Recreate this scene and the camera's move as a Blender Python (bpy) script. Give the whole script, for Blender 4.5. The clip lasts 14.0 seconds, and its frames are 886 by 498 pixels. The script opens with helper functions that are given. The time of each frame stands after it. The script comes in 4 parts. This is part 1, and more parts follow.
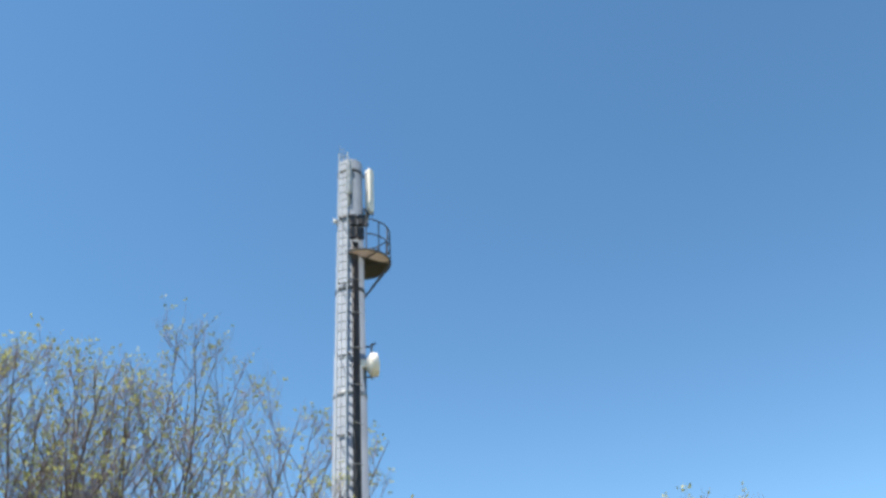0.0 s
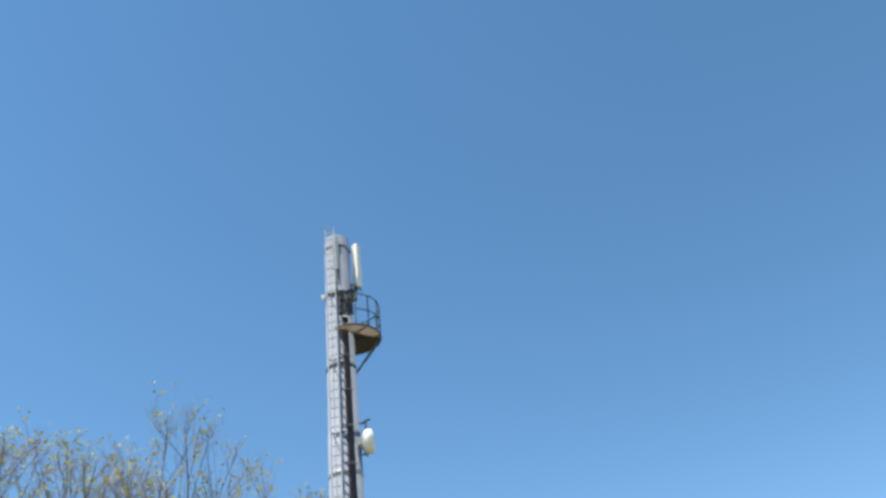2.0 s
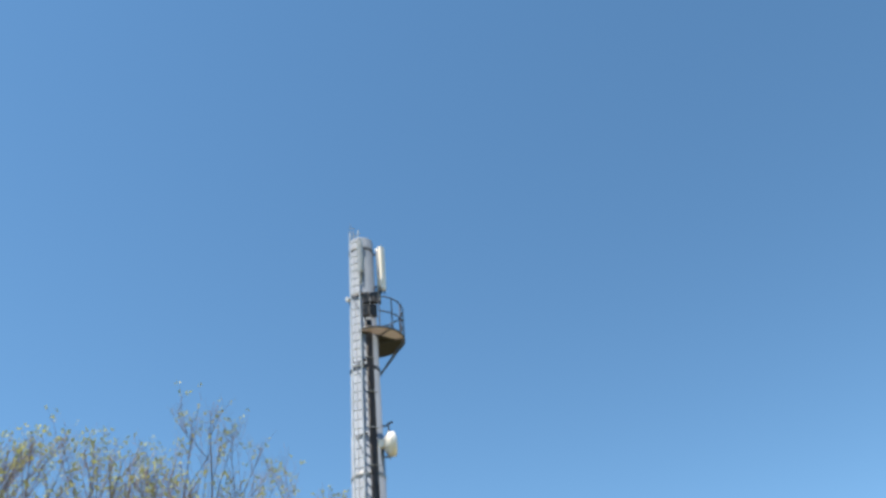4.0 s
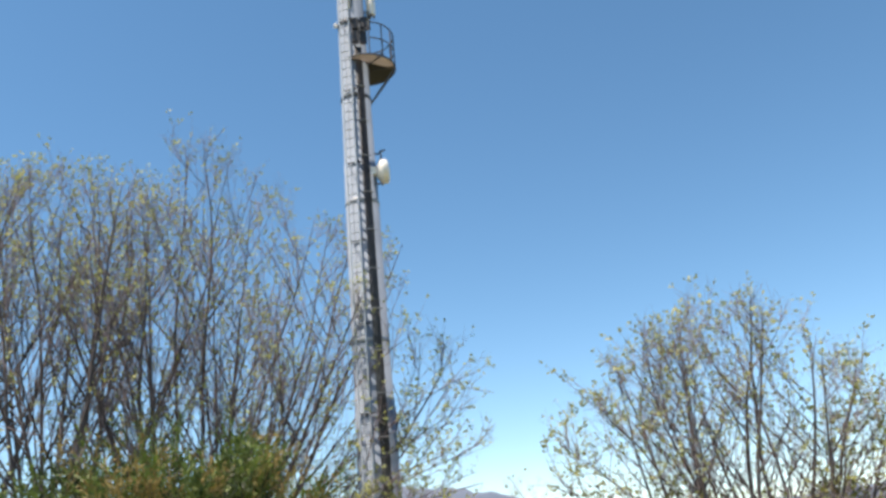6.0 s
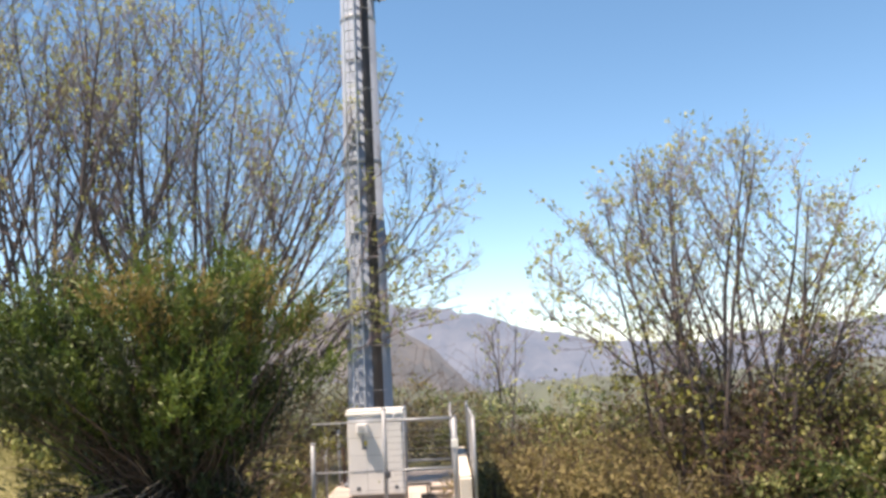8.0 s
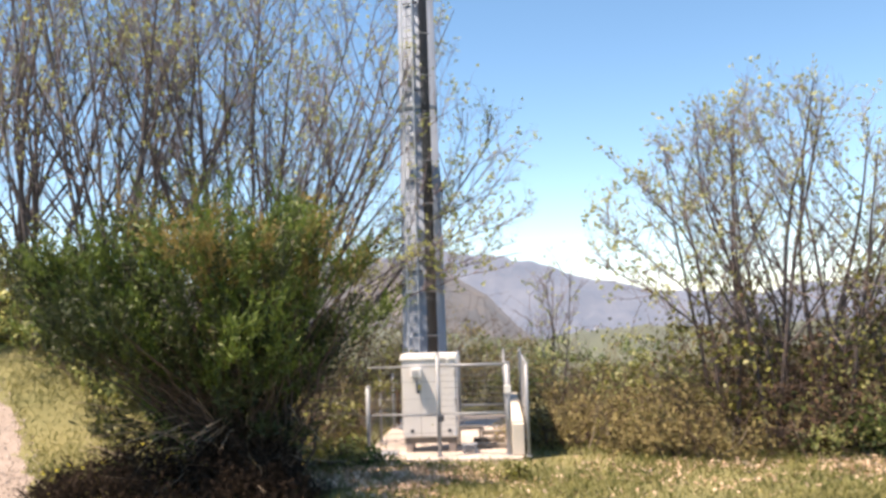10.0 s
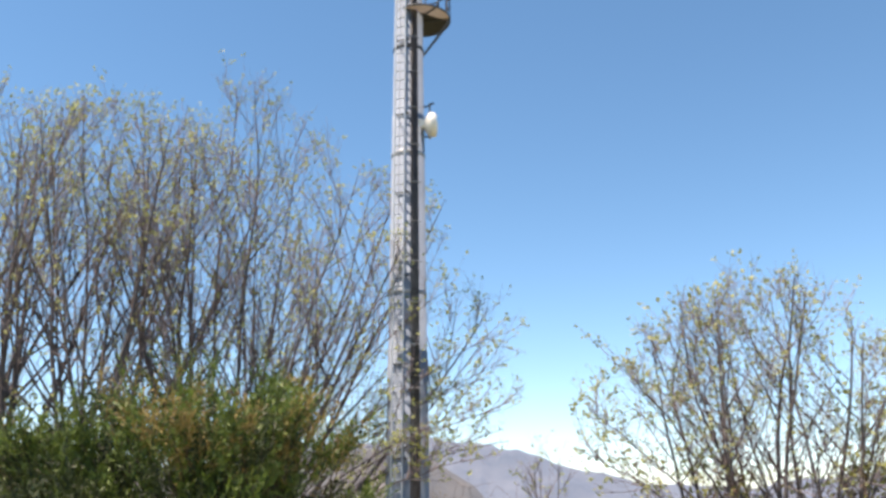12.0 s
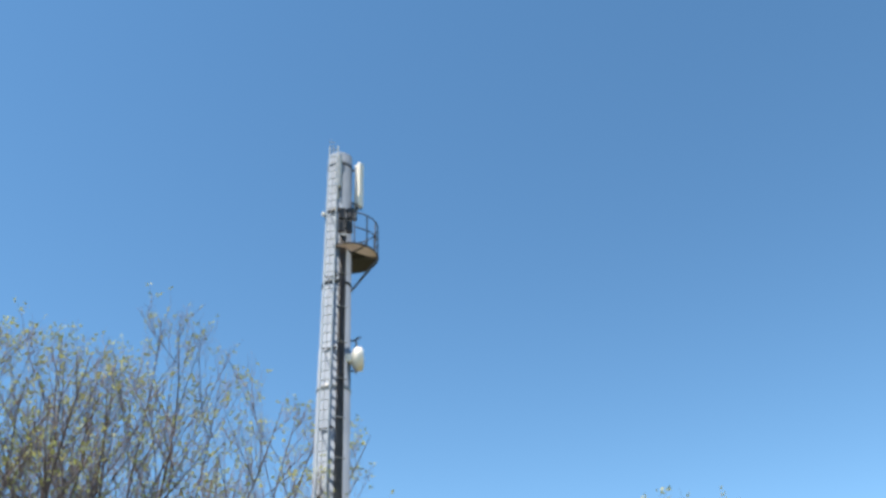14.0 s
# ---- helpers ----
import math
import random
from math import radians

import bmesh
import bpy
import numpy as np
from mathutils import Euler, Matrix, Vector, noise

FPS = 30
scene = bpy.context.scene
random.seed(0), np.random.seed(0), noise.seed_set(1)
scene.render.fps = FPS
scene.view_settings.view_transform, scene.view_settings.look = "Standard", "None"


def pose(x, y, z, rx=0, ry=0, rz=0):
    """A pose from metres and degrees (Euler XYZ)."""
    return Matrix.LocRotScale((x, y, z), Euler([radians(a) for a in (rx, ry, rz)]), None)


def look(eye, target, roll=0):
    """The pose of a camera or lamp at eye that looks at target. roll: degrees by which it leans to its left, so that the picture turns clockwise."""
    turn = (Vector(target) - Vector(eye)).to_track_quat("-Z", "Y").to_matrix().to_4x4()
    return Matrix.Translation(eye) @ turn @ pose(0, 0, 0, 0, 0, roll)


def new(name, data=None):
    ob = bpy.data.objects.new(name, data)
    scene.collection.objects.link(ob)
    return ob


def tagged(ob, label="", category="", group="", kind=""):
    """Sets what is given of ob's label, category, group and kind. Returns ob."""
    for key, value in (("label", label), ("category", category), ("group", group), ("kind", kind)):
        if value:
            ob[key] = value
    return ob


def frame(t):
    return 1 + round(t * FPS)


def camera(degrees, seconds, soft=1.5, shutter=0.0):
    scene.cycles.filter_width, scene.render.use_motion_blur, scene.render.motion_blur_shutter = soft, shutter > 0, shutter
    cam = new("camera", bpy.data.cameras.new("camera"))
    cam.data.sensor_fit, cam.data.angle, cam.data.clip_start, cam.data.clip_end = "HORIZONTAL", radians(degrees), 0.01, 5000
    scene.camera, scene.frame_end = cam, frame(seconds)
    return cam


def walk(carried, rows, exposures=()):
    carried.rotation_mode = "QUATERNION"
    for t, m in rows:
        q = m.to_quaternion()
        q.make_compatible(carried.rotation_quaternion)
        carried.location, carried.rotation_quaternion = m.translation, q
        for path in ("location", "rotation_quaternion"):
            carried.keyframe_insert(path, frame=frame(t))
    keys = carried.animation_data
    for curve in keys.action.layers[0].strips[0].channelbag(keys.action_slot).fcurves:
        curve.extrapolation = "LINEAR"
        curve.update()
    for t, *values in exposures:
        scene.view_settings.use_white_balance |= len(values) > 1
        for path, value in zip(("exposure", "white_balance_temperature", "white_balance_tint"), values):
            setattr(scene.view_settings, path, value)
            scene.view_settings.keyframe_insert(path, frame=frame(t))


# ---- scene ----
cam = camera(54.2, 14.0, soft=3.2)
EYE = 2.65
# seconds, yaw, pitch, roll: one stand, the camera is only turned
ROWS = [
    (0.0, -0.07, 32.53, 3.33), (0.5, 1.64, 36.30, 3.69), (1.0, 0.78, 35.71, 3.75), (1.5, 1.09, 36.99, 6.36), (2.0, 0.93, 37.29, 6.12),
    (2.2, 0.37, 36.98, 6.38), (4.3, 2.40, 37.69, 4.91), (4.5, 2.65, 37.72, 5.41), (5.0, 2.80, 32.36, 4.28), (5.5, 2.21, 26.23, 4.94),
    (6.0, 1.42, 19.74, 5.03), (6.5, -0.66, 13.54, 3.77), (7.0, -1.05, 8.18, 2.80), (7.5, -0.49, 7.83, 3.24), (8.0, 0.29, 8.13, 2.66),
    (8.5, 4.41, 6.13, 1.35), (8.7, 4.76, 4.89, 2.28), (10.8, 3.41, 4.65, 1.35), (11.0, 3.55, 4.17, 1.60), (11.5, 2.56, 6.41, 1.51),
    (11.8, 2.57, 12.34, 1.30), (12.0, 2.80, 16.90, 0.52), (12.5, 1.18, 23.71, 0.35), (13.0, 2.27, 29.78, 1.56), (13.5, 2.85, 33.16, 2.55),
    (14.0, -1.69, 32.22, 2.28),
]
EXPOSURES = [(0.0, 0.78, 7000, 12), (5.0, 0.76, 7300, 13), (6.5, 0.69, 7450, 16), (7.5, 0.88, 7800, 20), (11.0, 1.08, 8000, 21), (11.6, 1.03, 7900, 21), (12.2, 0.9, 7500, 18),
             (13.0, 0.82, 7200, 14), (14.0, 0.78, 7000, 12)]
walk(cam, [(t, pose(0, 0, EYE, 90 + pitch, roll, yaw)) for t, yaw, pitch, roll in ROWS], EXPOSURES)

# ---- light ----
SUN = Vector((-0.38, -0.19, 0.905)).normalized()
world = bpy.data.worlds.new("sky")
scene.world = world
world.use_nodes = True
wn = world.node_tree.nodes
sky = wn.new("ShaderNodeTexSky")
sky.sky_type, sky.sun_disc = "NISHITA", False
sky.sun_elevation = math.asin(SUN.z)
sky.sun_rotation = math.atan2(SUN.x, SUN.y)
sky.altitude, sky.air_density, sky.dust_density, sky.ozone_density = 1800, 0.95, 0.0, 2.2
clear = wn.new("ShaderNodeHueSaturation")
clear.inputs["Saturation"].default_value = 1.17
clear.inputs["Hue"].default_value = 0.49
world.node_tree.links.new(sky.outputs[0], clear.inputs["Color"])
world.node_tree.links.new(clear.outputs[0], wn["Background"].inputs[0])
wn["Background"].inputs[1].default_value = 0.137
lamp = bpy.data.lights.new("sun", "SUN")
lamp.energy, lamp.angle, lamp.color = 5.0, radians(0.53), (1.0, 0.93, 0.82)
sun = new("sun", lamp)
sun.matrix_world = look(SUN * 50, (0, 0, 0))

# ---- materials ----


def surface(name, low, high, scale=4.0, rough=0.7, metal=0.0, bump=0.2, fine=40.0, island=0.0, glow=None, leaf=0.0, rand=False, shine=0.5):
    """A node material: colour between low and high by two scales of noise, fine relief, optional per-piece variation and leaf translucency."""
    m = bpy.data.materials.new(name)
    m.use_nodes = True
    nt = m.node_tree
    n, link = nt.nodes, nt.links.new
    b = n["Principled BSDF"]
    tc = n.new("ShaderNodeTexCoord")
    n1, n2 = n.new("ShaderNodeTexNoise"), n.new("ShaderNodeTexNoise")
    n1.inputs["Scale"].default_value, n1.inputs["Detail"].default_value = scale, 5
    n2.inputs["Scale"].default_value, n2.inputs["Detail"].default_value = fine, 4
    for q in (n1, n2):
        link(tc.outputs["Object"], q.inputs["Vector"])
    mix = n.new("ShaderNodeMath")
    mix.operation = "MULTIPLY_ADD"
    link(n2.outputs[0], mix.inputs[0])
    mix.inputs[1].default_value = 0.5
    half = n.new("ShaderNodeMath")
    half.operation = "MULTIPLY_ADD"
    link(n1.outputs[0], half.inputs[0])
    half.inputs[1].default_value, half.inputs[2].default_value = 1.3, -0.42
    link(half.outputs[0], mix.inputs[2])
    fac = mix.outputs[0]
    if island or rand:
        geo = n.new("ShaderNodeObjectInfo" if rand else "ShaderNodeNewGeometry")
        add = n.new("ShaderNodeMath")
        add.operation = "MULTIPLY_ADD"
        link(geo.outputs["Random" if rand else "Random Per Island"], add.inputs[0])
        add.inputs[1].default_value = island or 0.4
        sub = n.new("ShaderNodeMath")
        sub.operation = "SUBTRACT"
        link(fac, sub.inputs[0])
        sub.inputs[1].default_value = (island or 0.4) / 2
        link(sub.outputs[0], add.inputs[2])
        fac = add.outputs[0]
    ramp = n.new("ShaderNodeMix")
    ramp.data_type = "RGBA"
    ramp.clamp_factor = True
    link(fac, ramp.inputs[0])
    ramp.inputs[6].default_value, ramp.inputs[7].default_value = (*low, 1), (*high, 1)
    link(ramp.outputs[2], b.inputs["Base Color"])
    b.inputs["Roughness"].default_value, b.inputs["Metallic"].default_value = rough, metal
    b.inputs["Specular IOR Level"].default_value = shine
    if bump:
        bp = n.new("ShaderNodeBump")
        bp.inputs["Strength"].default_value, bp.inputs["Distance"].default_value = bump, 0.02
        link(n2.outputs[0], bp.inputs["Height"])
        link(bp.outputs[0], b.inputs["Normal"])
    # Only the distant ridges use this: a faint glow in place of air haze.
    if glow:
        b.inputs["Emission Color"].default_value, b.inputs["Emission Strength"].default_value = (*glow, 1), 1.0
    if leaf:
        tr = n.new("ShaderNodeBsdfTranslucent")
        link(ramp.outputs[2], tr.inputs[0])
        ms = n.new("ShaderNodeMixShader")
        ms.inputs[0].default_value = leaf
        link(b.outputs[0], ms.inputs[1])
        link(tr.outputs[0], ms.inputs[2])
        link(ms.outputs[0], n["Material Output"].inputs[0])
    return m


LADDER = surface("ladder_steel", (0.34, 0.385, 0.44), (0.50, 0.555, 0.62), 2.5, 0.5, 0.1, 0.05, 30)
GALV = surface("galvanised_steel", (0.23, 0.25, 0.275), (0.37, 0.39, 0.425), 2.5, 0.5, 0.2, 0.05, 30)
POLE = surface("pole_steel", (0.155, 0.19, 0.245), (0.26, 0.305, 0.375), 1.2, 0.75, 0.0, 0.04, 18, shine=0.12)
DARK_STEEL = surface("dark_steel", (0.03, 0.035, 0.045), (0.08, 0.085, 0.10), 6, 0.6, 0.1, 0.1)
WIRE = surface("dull_wire", (0.13, 0.135, 0.14), (0.24, 0.245, 0.25), 5, 0.6, 0.1, 0.0)
CABLE = surface("black_cable", (0.015, 0.015, 0.018), (0.04, 0.04, 0.045), 8, 0.55, 0, 0.1)
ANTENNA = surface("antenna_shell", (0.66, 0.65, 0.62), (0.8, 0.79, 0.76), 2, 0.45, 0, 0.02)
ANTENNA_GREY = surface("antenna_back", (0.42, 0.44, 0.46), (0.56, 0.58, 0.60), 3, 0.5, 0.2, 0.05)
PLATE = surface("platform_plate", (0.64, 0.53, 0.62), (0.80, 0.69, 0.80), 3, 0.6, 0.1, 0.1)
GRATE = surface("platform_grating", (0.015, 0.014, 0.015), (0.04, 0.037, 0.038), 12, 0.7, 0.0, 0.2)
CABINET = surface("cabinet_paint", (0.62, 0.62, 0.62), (0.74, 0.74, 0.74), 1.6, 0.5, 0, 0.03, 20)
CABINET_TOP = surface("cabinet_roof", (0.74, 0.73, 0.70), (0.86, 0.85, 0.82), 2, 0.45, 0, 0.03)
PLINTH = surface("plinth_dark", (0.10, 0.09, 0.08), (0.2, 0.18, 0.16), 5, 0.8, 0, 0.2)
BOX = surface("meter_box", (0.7, 0.71, 0.72), (0.82, 0.83, 0.84), 3, 0.4, 0, 0.02)
YELLOW = surface("warning_yellow", (0.6, 0.48, 0.1), (0.75, 0.62, 0.15), 9, 0.5, 0, 0.02)
CONCRETE = surface("concrete", (0.38, 0.32, 0.28), (0.60, 0.52, 0.47), 1.3, 0.9, 0, 0.4, 26)
LOW_WALL = surface("pale_wall", (0.52, 0.47, 0.41), (0.72, 0.66, 0.58), 1.5, 0.9, 0, 0.3, 22)
RUST = surface("rusty_stake", (0.09, 0.05, 0.035), (0.2, 0.12, 0.08), 7, 0.85, 0.1, 0.3)
BARK = surface("grey_bark", (0.045, 0.038, 0.04), (0.14, 0.12, 0.124), 3, 0.9, 0, 0.5, 30)
TWIG = surface("twig_bark", (0.14, 0.112, 0.122), (0.33, 0.272, 0.29), 4, 0.9, 0, 0.0, 30, island=0.6)
HEATH_BARK = surface("heath_bark", (0.035, 0.024, 0.019), (0.145, 0.10, 0.08), 5, 0.9, 0, 0.4)
LEAF_YOUNG = surface("young_leaf", (0.23, 0.26, 0.075), (0.52, 0.54, 0.22), 0.8, 0.55, 0, 0, 9, island=0.9, leaf=0.45)
LEAF_ROUND = surface("spring_leaf", (0.24, 0.27, 0.09), (0.54, 0.55, 0.27), 0.8, 0.55, 0, 0, 9, island=0.9, leaf=0.45)
LEAF_BRAMBLE = surface("bramble_leaf", (0.05, 0.055, 0.016), (0.27, 0.275, 0.07), 0.9, 0.5, 0, 0, 9, island=0.8, leaf=0.3)
LEAF_DRY = surface("dry_shrub_leaf", (0.12, 0.095, 0.042), (0.36, 0.30, 0.13), 0.9, 0.8, 0, 0, 9, island=0.8, leaf=0.25)
LEAF_BROWN = surface("withered_leaf", (0.03, 0.018, 0.012), (0.16, 0.095, 0.055), 0.9, 0.85, 0, 0, 9, island=0.8, leaf=0.15)
LEAF_DEEP = surface("deep_green_leaf", (0.05, 0.08, 0.025), (0.18, 0.24, 0.07), 0.7, 0.5, 0, 0, 9, island=0.9, leaf=0.25)
NEEDLE = surface("heath_needle", (0.03, 0.055, 0.013), (0.18, 0.26, 0.05), 1.9, 0.55, 0, 0, 9, island=0.7, leaf=0.25)
# The same needles in near-black green: shade inside the bush put into colour.
NEEDLE_SHADE = surface("shade_heath_needle", (0.006, 0.012, 0.005), (0.05, 0.075, 0.02), 1.9, 0.6, 0, 0, 9, island=0.7, leaf=0.2)
NEEDLE_RUST = surface("faded_flower", (0.16, 0.115, 0.04), (0.40, 0.30, 0.11), 1.5, 0.8, 0, 0, 7, island=0.8, leaf=0.25)
# Withered heath taken near black: shade under the bush put in its colour.
SKIRT = surface("withered_shaded_heath", (0.008, 0.006, 0.005), (0.048, 0.034, 0.025), 1.8, 0.9, 0, 0, 9, island=0.8, leaf=0.15, shine=0.1)
DEADWOOD = surface("bleached_wood", (0.2, 0.16, 0.12), (0.42, 0.35, 0.27), 6, 0.9, 0, 0.3)
LITTER = surface("dead_leaves", (0.34, 0.22, 0.14), (0.78, 0.60, 0.46), 2, 0.85, 0, 0, 20, island=1.0)
GRASS = surface("grass_blade", (0.07, 0.095, 0.024), (0.30, 0.275, 0.10), 0.7, 0.7, 0, 0, 3, island=0.8, leaf=0.3)
FLOWER = surface("yellow_flower", (0.7, 0.6, 0.05), (0.85, 0.75, 0.1), 3, 0.6, 0, 0)
TRACK = surface("gravel_track", (0.17, 0.14, 0.12), (0.36, 0.30, 0.265), 2.2, 0.95, 0, 0.6, 30)
GROUND = surface("grassy_soil", (0.09, 0.10, 0.036), (0.27, 0.238, 0.11), 0.35, 0.95, 0, 0.6, 6)
# Bluish emission on the three distant materials paints in the air haze.
HILL_FAR = surface("far_hill_woods_haze", (0.025, 0.03, 0.035), (0.11, 0.105, 0.105), 0.008, 1.0, 0, 0, 0.06, glow=(0.075, 0.118, 0.2))
HILL_NEAR = surface("spur_woods_haze", (0.015, 0.018, 0.014), (0.115, 0.095, 0.07), 0.03, 1.0, 0, 0, 0.25, glow=(0.062, 0.078, 0.112))
FAR_WOODS = surface("valley_woods_haze", (0.02, 0.03, 0.018), (0.10, 0.105, 0.05), 0.05, 1.0, 0, 0, 0.4, glow=(0.055, 0.07, 0.085))
WHITE_WALL = surface("house_render", (0.7, 0.68, 0.66), (0.8, 0.78, 0.76), 0.3, 0.8, 0, 0)

# ---- building helpers ----


class Soup:
    """Vertices and faces gathered in bulk and made into one mesh."""

    def __init__(self):
        self.v, self.f, self.n = [], [], 0

    def add(self, verts, faces):
        self.v.append(np.asarray(verts, float).reshape(-1, 3))
        self.f.append(np.asarray(faces, int) + self.n)
        self.n += len(self.v[-1])

    def tube(self, pts, radii, sides=5):
        pts = np.asarray(pts, float)
        k = len(pts)
        d = np.gradient(pts, axis=0)
        d /= np.linalg.norm(d, axis=1)[:, None] + 1e-9
        ref = np.array((0.0, 0, 1)) if abs(d[0][2]) < 0.9 else np.array((1.0, 0, 0))
        a = np.cross(d, ref)
        a /= np.linalg.norm(a, axis=1)[:, None] + 1e-9
        b = np.cross(d, a)
        ang = np.arange(sides) * 2 * math.pi / sides
        ring = np.cos(ang)[None, :, None] * a[:, None] + np.sin(ang)[None, :, None] * b[:, None]
        v = pts[:, None] + ring * np.asarray(radii, float)[:, None, None]
        i = np.arange(k - 1)[:, None] * sides
        j = np.arange(sides)[None]
        j2 = (j + 1) % sides
        self.add(v, np.stack([i + j, i + j2, i + sides + j2, i + sides + j], -1).reshape(-1, 4))

    def mesh(self, name, smooth=True):
        me = bpy.data.meshes.new(name)
        v = np.concatenate(self.v)
        f = np.concatenate(self.f)
        me.vertices.add(len(v))
        me.vertices.foreach_set("co", v.ravel())
        me.loops.add(f.size)
        me.loops.foreach_set("vertex_index", f.ravel())
        me.polygons.add(len(f))
        me.polygons.foreach_set("loop_start", np.arange(len(f)) * f.shape[1])
        me.polygons.foreach_set("use_smooth", np.full(len(f), smooth))
        me.update(calc_edges=True)
        return me


def thing(name, at, label, category, group="", kind=""):
    ob = new(name)
    ob.empty_display_size = 0.2
    ob.location = at
    return tagged(ob, label, category, group, kind)


def part(name, data, material, parent, label="", kind="", at=None):
    """Links a bmesh, soup or mesh as one mesh object under a parent; coordinates are the parent's own unless at is given."""
    if isinstance(data, bmesh.types.BMesh):
        me = bpy.data.meshes.new(name)
        data.to_mesh(me)
        data.free()
    elif isinstance(data, Soup):
        me = data.mesh(name)
    else:
        me = data
    if not me.materials:
        me.materials.append(material)
    ob = new(name, me)
    ob.parent = parent
    if at is not None:
        ob.location = at
    return tagged(ob, label, kind=kind)


def box(x0, x1, y0, y1, z0, z1, bevel=0.0, turn=None):
    bm = bmesh.new()
    m = Matrix.LocRotScale(((x0 + x1) / 2, (y0 + y1) / 2, (z0 + z1) / 2), turn, (x1 - x0, y1 - y0, z1 - z0))
    bmesh.ops.create_cube(bm, size=1, matrix=m)
    if bevel:
        bmesh.ops.bevel(bm, geom=bm.edges[:], offset=bevel, segments=2, affect="EDGES", profile=0.5)
    return bm


def rod(a, b, r, sides=8, r2=None):
    """A closed rod from a to b."""
    a, b = Vector(a), Vector(b)
    bm = bmesh.new()
    m = Matrix.Translation((a + b) / 2) @ (b - a).to_track_quat("Z", "Y").to_matrix().to_4x4()
    bmesh.ops.create_cone(bm, cap_ends=True, segments=sides, radius1=r, radius2=r if r2 is None else r2, depth=(b - a).length, matrix=m)
    for f in bm.faces:
        f.smooth = len(f.verts) == 4 and sides > 6
    return bm


def merge(*bms):
    out = bmesh.new()
    for bm in bms:
        me = bpy.data.meshes.new("tmp")
        bm.to_mesh(me)
        bm.free()
        out.from_mesh(me)
        bpy.data.meshes.remove(me)
    return out


def smooth(a, b, x):
    t = np.clip((np.asarray(x, float) - a) / (b - a), 0, 1)
    return t * t * (3 - 2 * t)


def unit(v):
    v = np.asarray(v, float)
    return v / (np.linalg.norm(v, axis=-1, keepdims=True) + 1e-9)


def ground_z(x, y):
    """Height of the ground: a bank under the stand, a flat shelf with the compound, a rise on the far left, then a fall to the valley."""
    x, y = np.asarray(x, float), np.asarray(y, float)
    r = np.hypot(x, y)
    z = 1.0 * (1 - smooth(2.0, 10.5, r))
    z = z - 0.06 * smooth(10, 12, r)
    z = z + 2.6 * smooth(6.0, 12.5, -x) * smooth(15, 24, y)
    z = z - 0.25 * smooth(4, 12, x) * smooth(15, 20, y)
    z = z + 0.05 * np.sin(x * 1.3 + 0.7 * y) * np.sin(y * 0.9 - 0.4 * x) * smooth(9, 12, r) * (1 - smooth(16.2, 16.9, y) * (1 - smooth(25, 26, y)) * (x > -3.5) * (x < 1))
    z = z - 0.22 * np.clip(r - 27, 0, 160) * smooth(27, 60, r)
    z = z - 12 * smooth(150, 400, r)
    return z


# ---- ground ----
soup = Soup()
NA, radii = 300, np.concatenate([[0.005, 0.4, 1, 2, 3, 4.5, 6, 7.5, 9], np.arange(10, 27, 0.4), np.geomspace(27.5, 4500, 60)])
ang = np.arange(NA) * 2 * math.pi / NA
gx, gy = 0.7 + radii[:, None] * np.sin(ang)[None], -0.5 + radii[:, None] * np.cos(ang)[None]
gz = ground_z(gx, gy)
i = np.arange(len(radii) - 1)[:, None] * NA
j = np.arange(NA)[None]
j2 = (j + 1) % NA
soup.add(np.stack([gx, gy, gz], -1), np.stack([i + j, i + j2, i + NA + j2, i + NA + j], -1).reshape(-1, 4)[:, ::-1])
ground = tagged(new("ground", soup.mesh("ground")), "dry grass and soil on a hilltop shelf", "ground", kind="structure")
ground.data.materials.append(GROUND)


def hill(name, material, label, at, ridge, depth, foot, rough=1.0):
    """A wooded ridge: its crest heights over azimuth at a distance, falling to front and back."""
    s = Soup()
    az = np.linspace(-75, 75, 420)
    crest = np.interp(az, [p[0] for p in ridge], [p[1] for p in ridge])
    ks = np.linspace(-1, 1, 41)
    rows = []
    for k in ks:
        d = at + depth * k
        h = foot + (np.tan(np.radians(crest)) * at - foot) * (1 - abs(k) ** 1.5)
        bumpy = np.array([noise.noise(Vector((a * 0.35, k * 3, at * 0.01))) + 0.5 * noise.noise(Vector((a * 1.7, k * 9, 3))) + (rough - 1) * 0.5 * noise.noise(Vector((a * 4.1, k * 25, 7))) for a in az])
        rows.append(np.stack([d * np.sin(np.radians(az)), d * np.cos(np.radians(az)), h + EYE + bumpy * at * 0.0035 * (1 + 3 * min(1, abs(k) * 3))], -1))
    n = len(az)
    i, j = np.meshgrid(np.arange(len(ks) - 1), np.arange(n - 1), indexing="ij")
    a = (i * n + j).ravel()
    s.add(np.concatenate(rows), np.stack([a, a + 1, a + n + 1, a + n], -1))
    ob = tagged(new(name, s.mesh(name)), label, "hill", kind="structure")
    ob.data.materials.append(material)
    return ob


hill("backdrop", HILL_FAR, "far wooded mountain ridge, air haze given as a bluish glow", 2600,
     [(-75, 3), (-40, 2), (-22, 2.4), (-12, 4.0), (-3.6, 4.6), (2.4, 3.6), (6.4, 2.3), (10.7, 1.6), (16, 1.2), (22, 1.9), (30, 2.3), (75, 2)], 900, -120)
hill("backdrop", HILL_NEAR, "brown wooded spur below the mountain, air haze given as a faint glow", 700,
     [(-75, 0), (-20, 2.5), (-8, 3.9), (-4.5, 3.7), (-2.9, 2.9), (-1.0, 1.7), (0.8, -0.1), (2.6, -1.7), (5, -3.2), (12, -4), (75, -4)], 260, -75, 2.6)

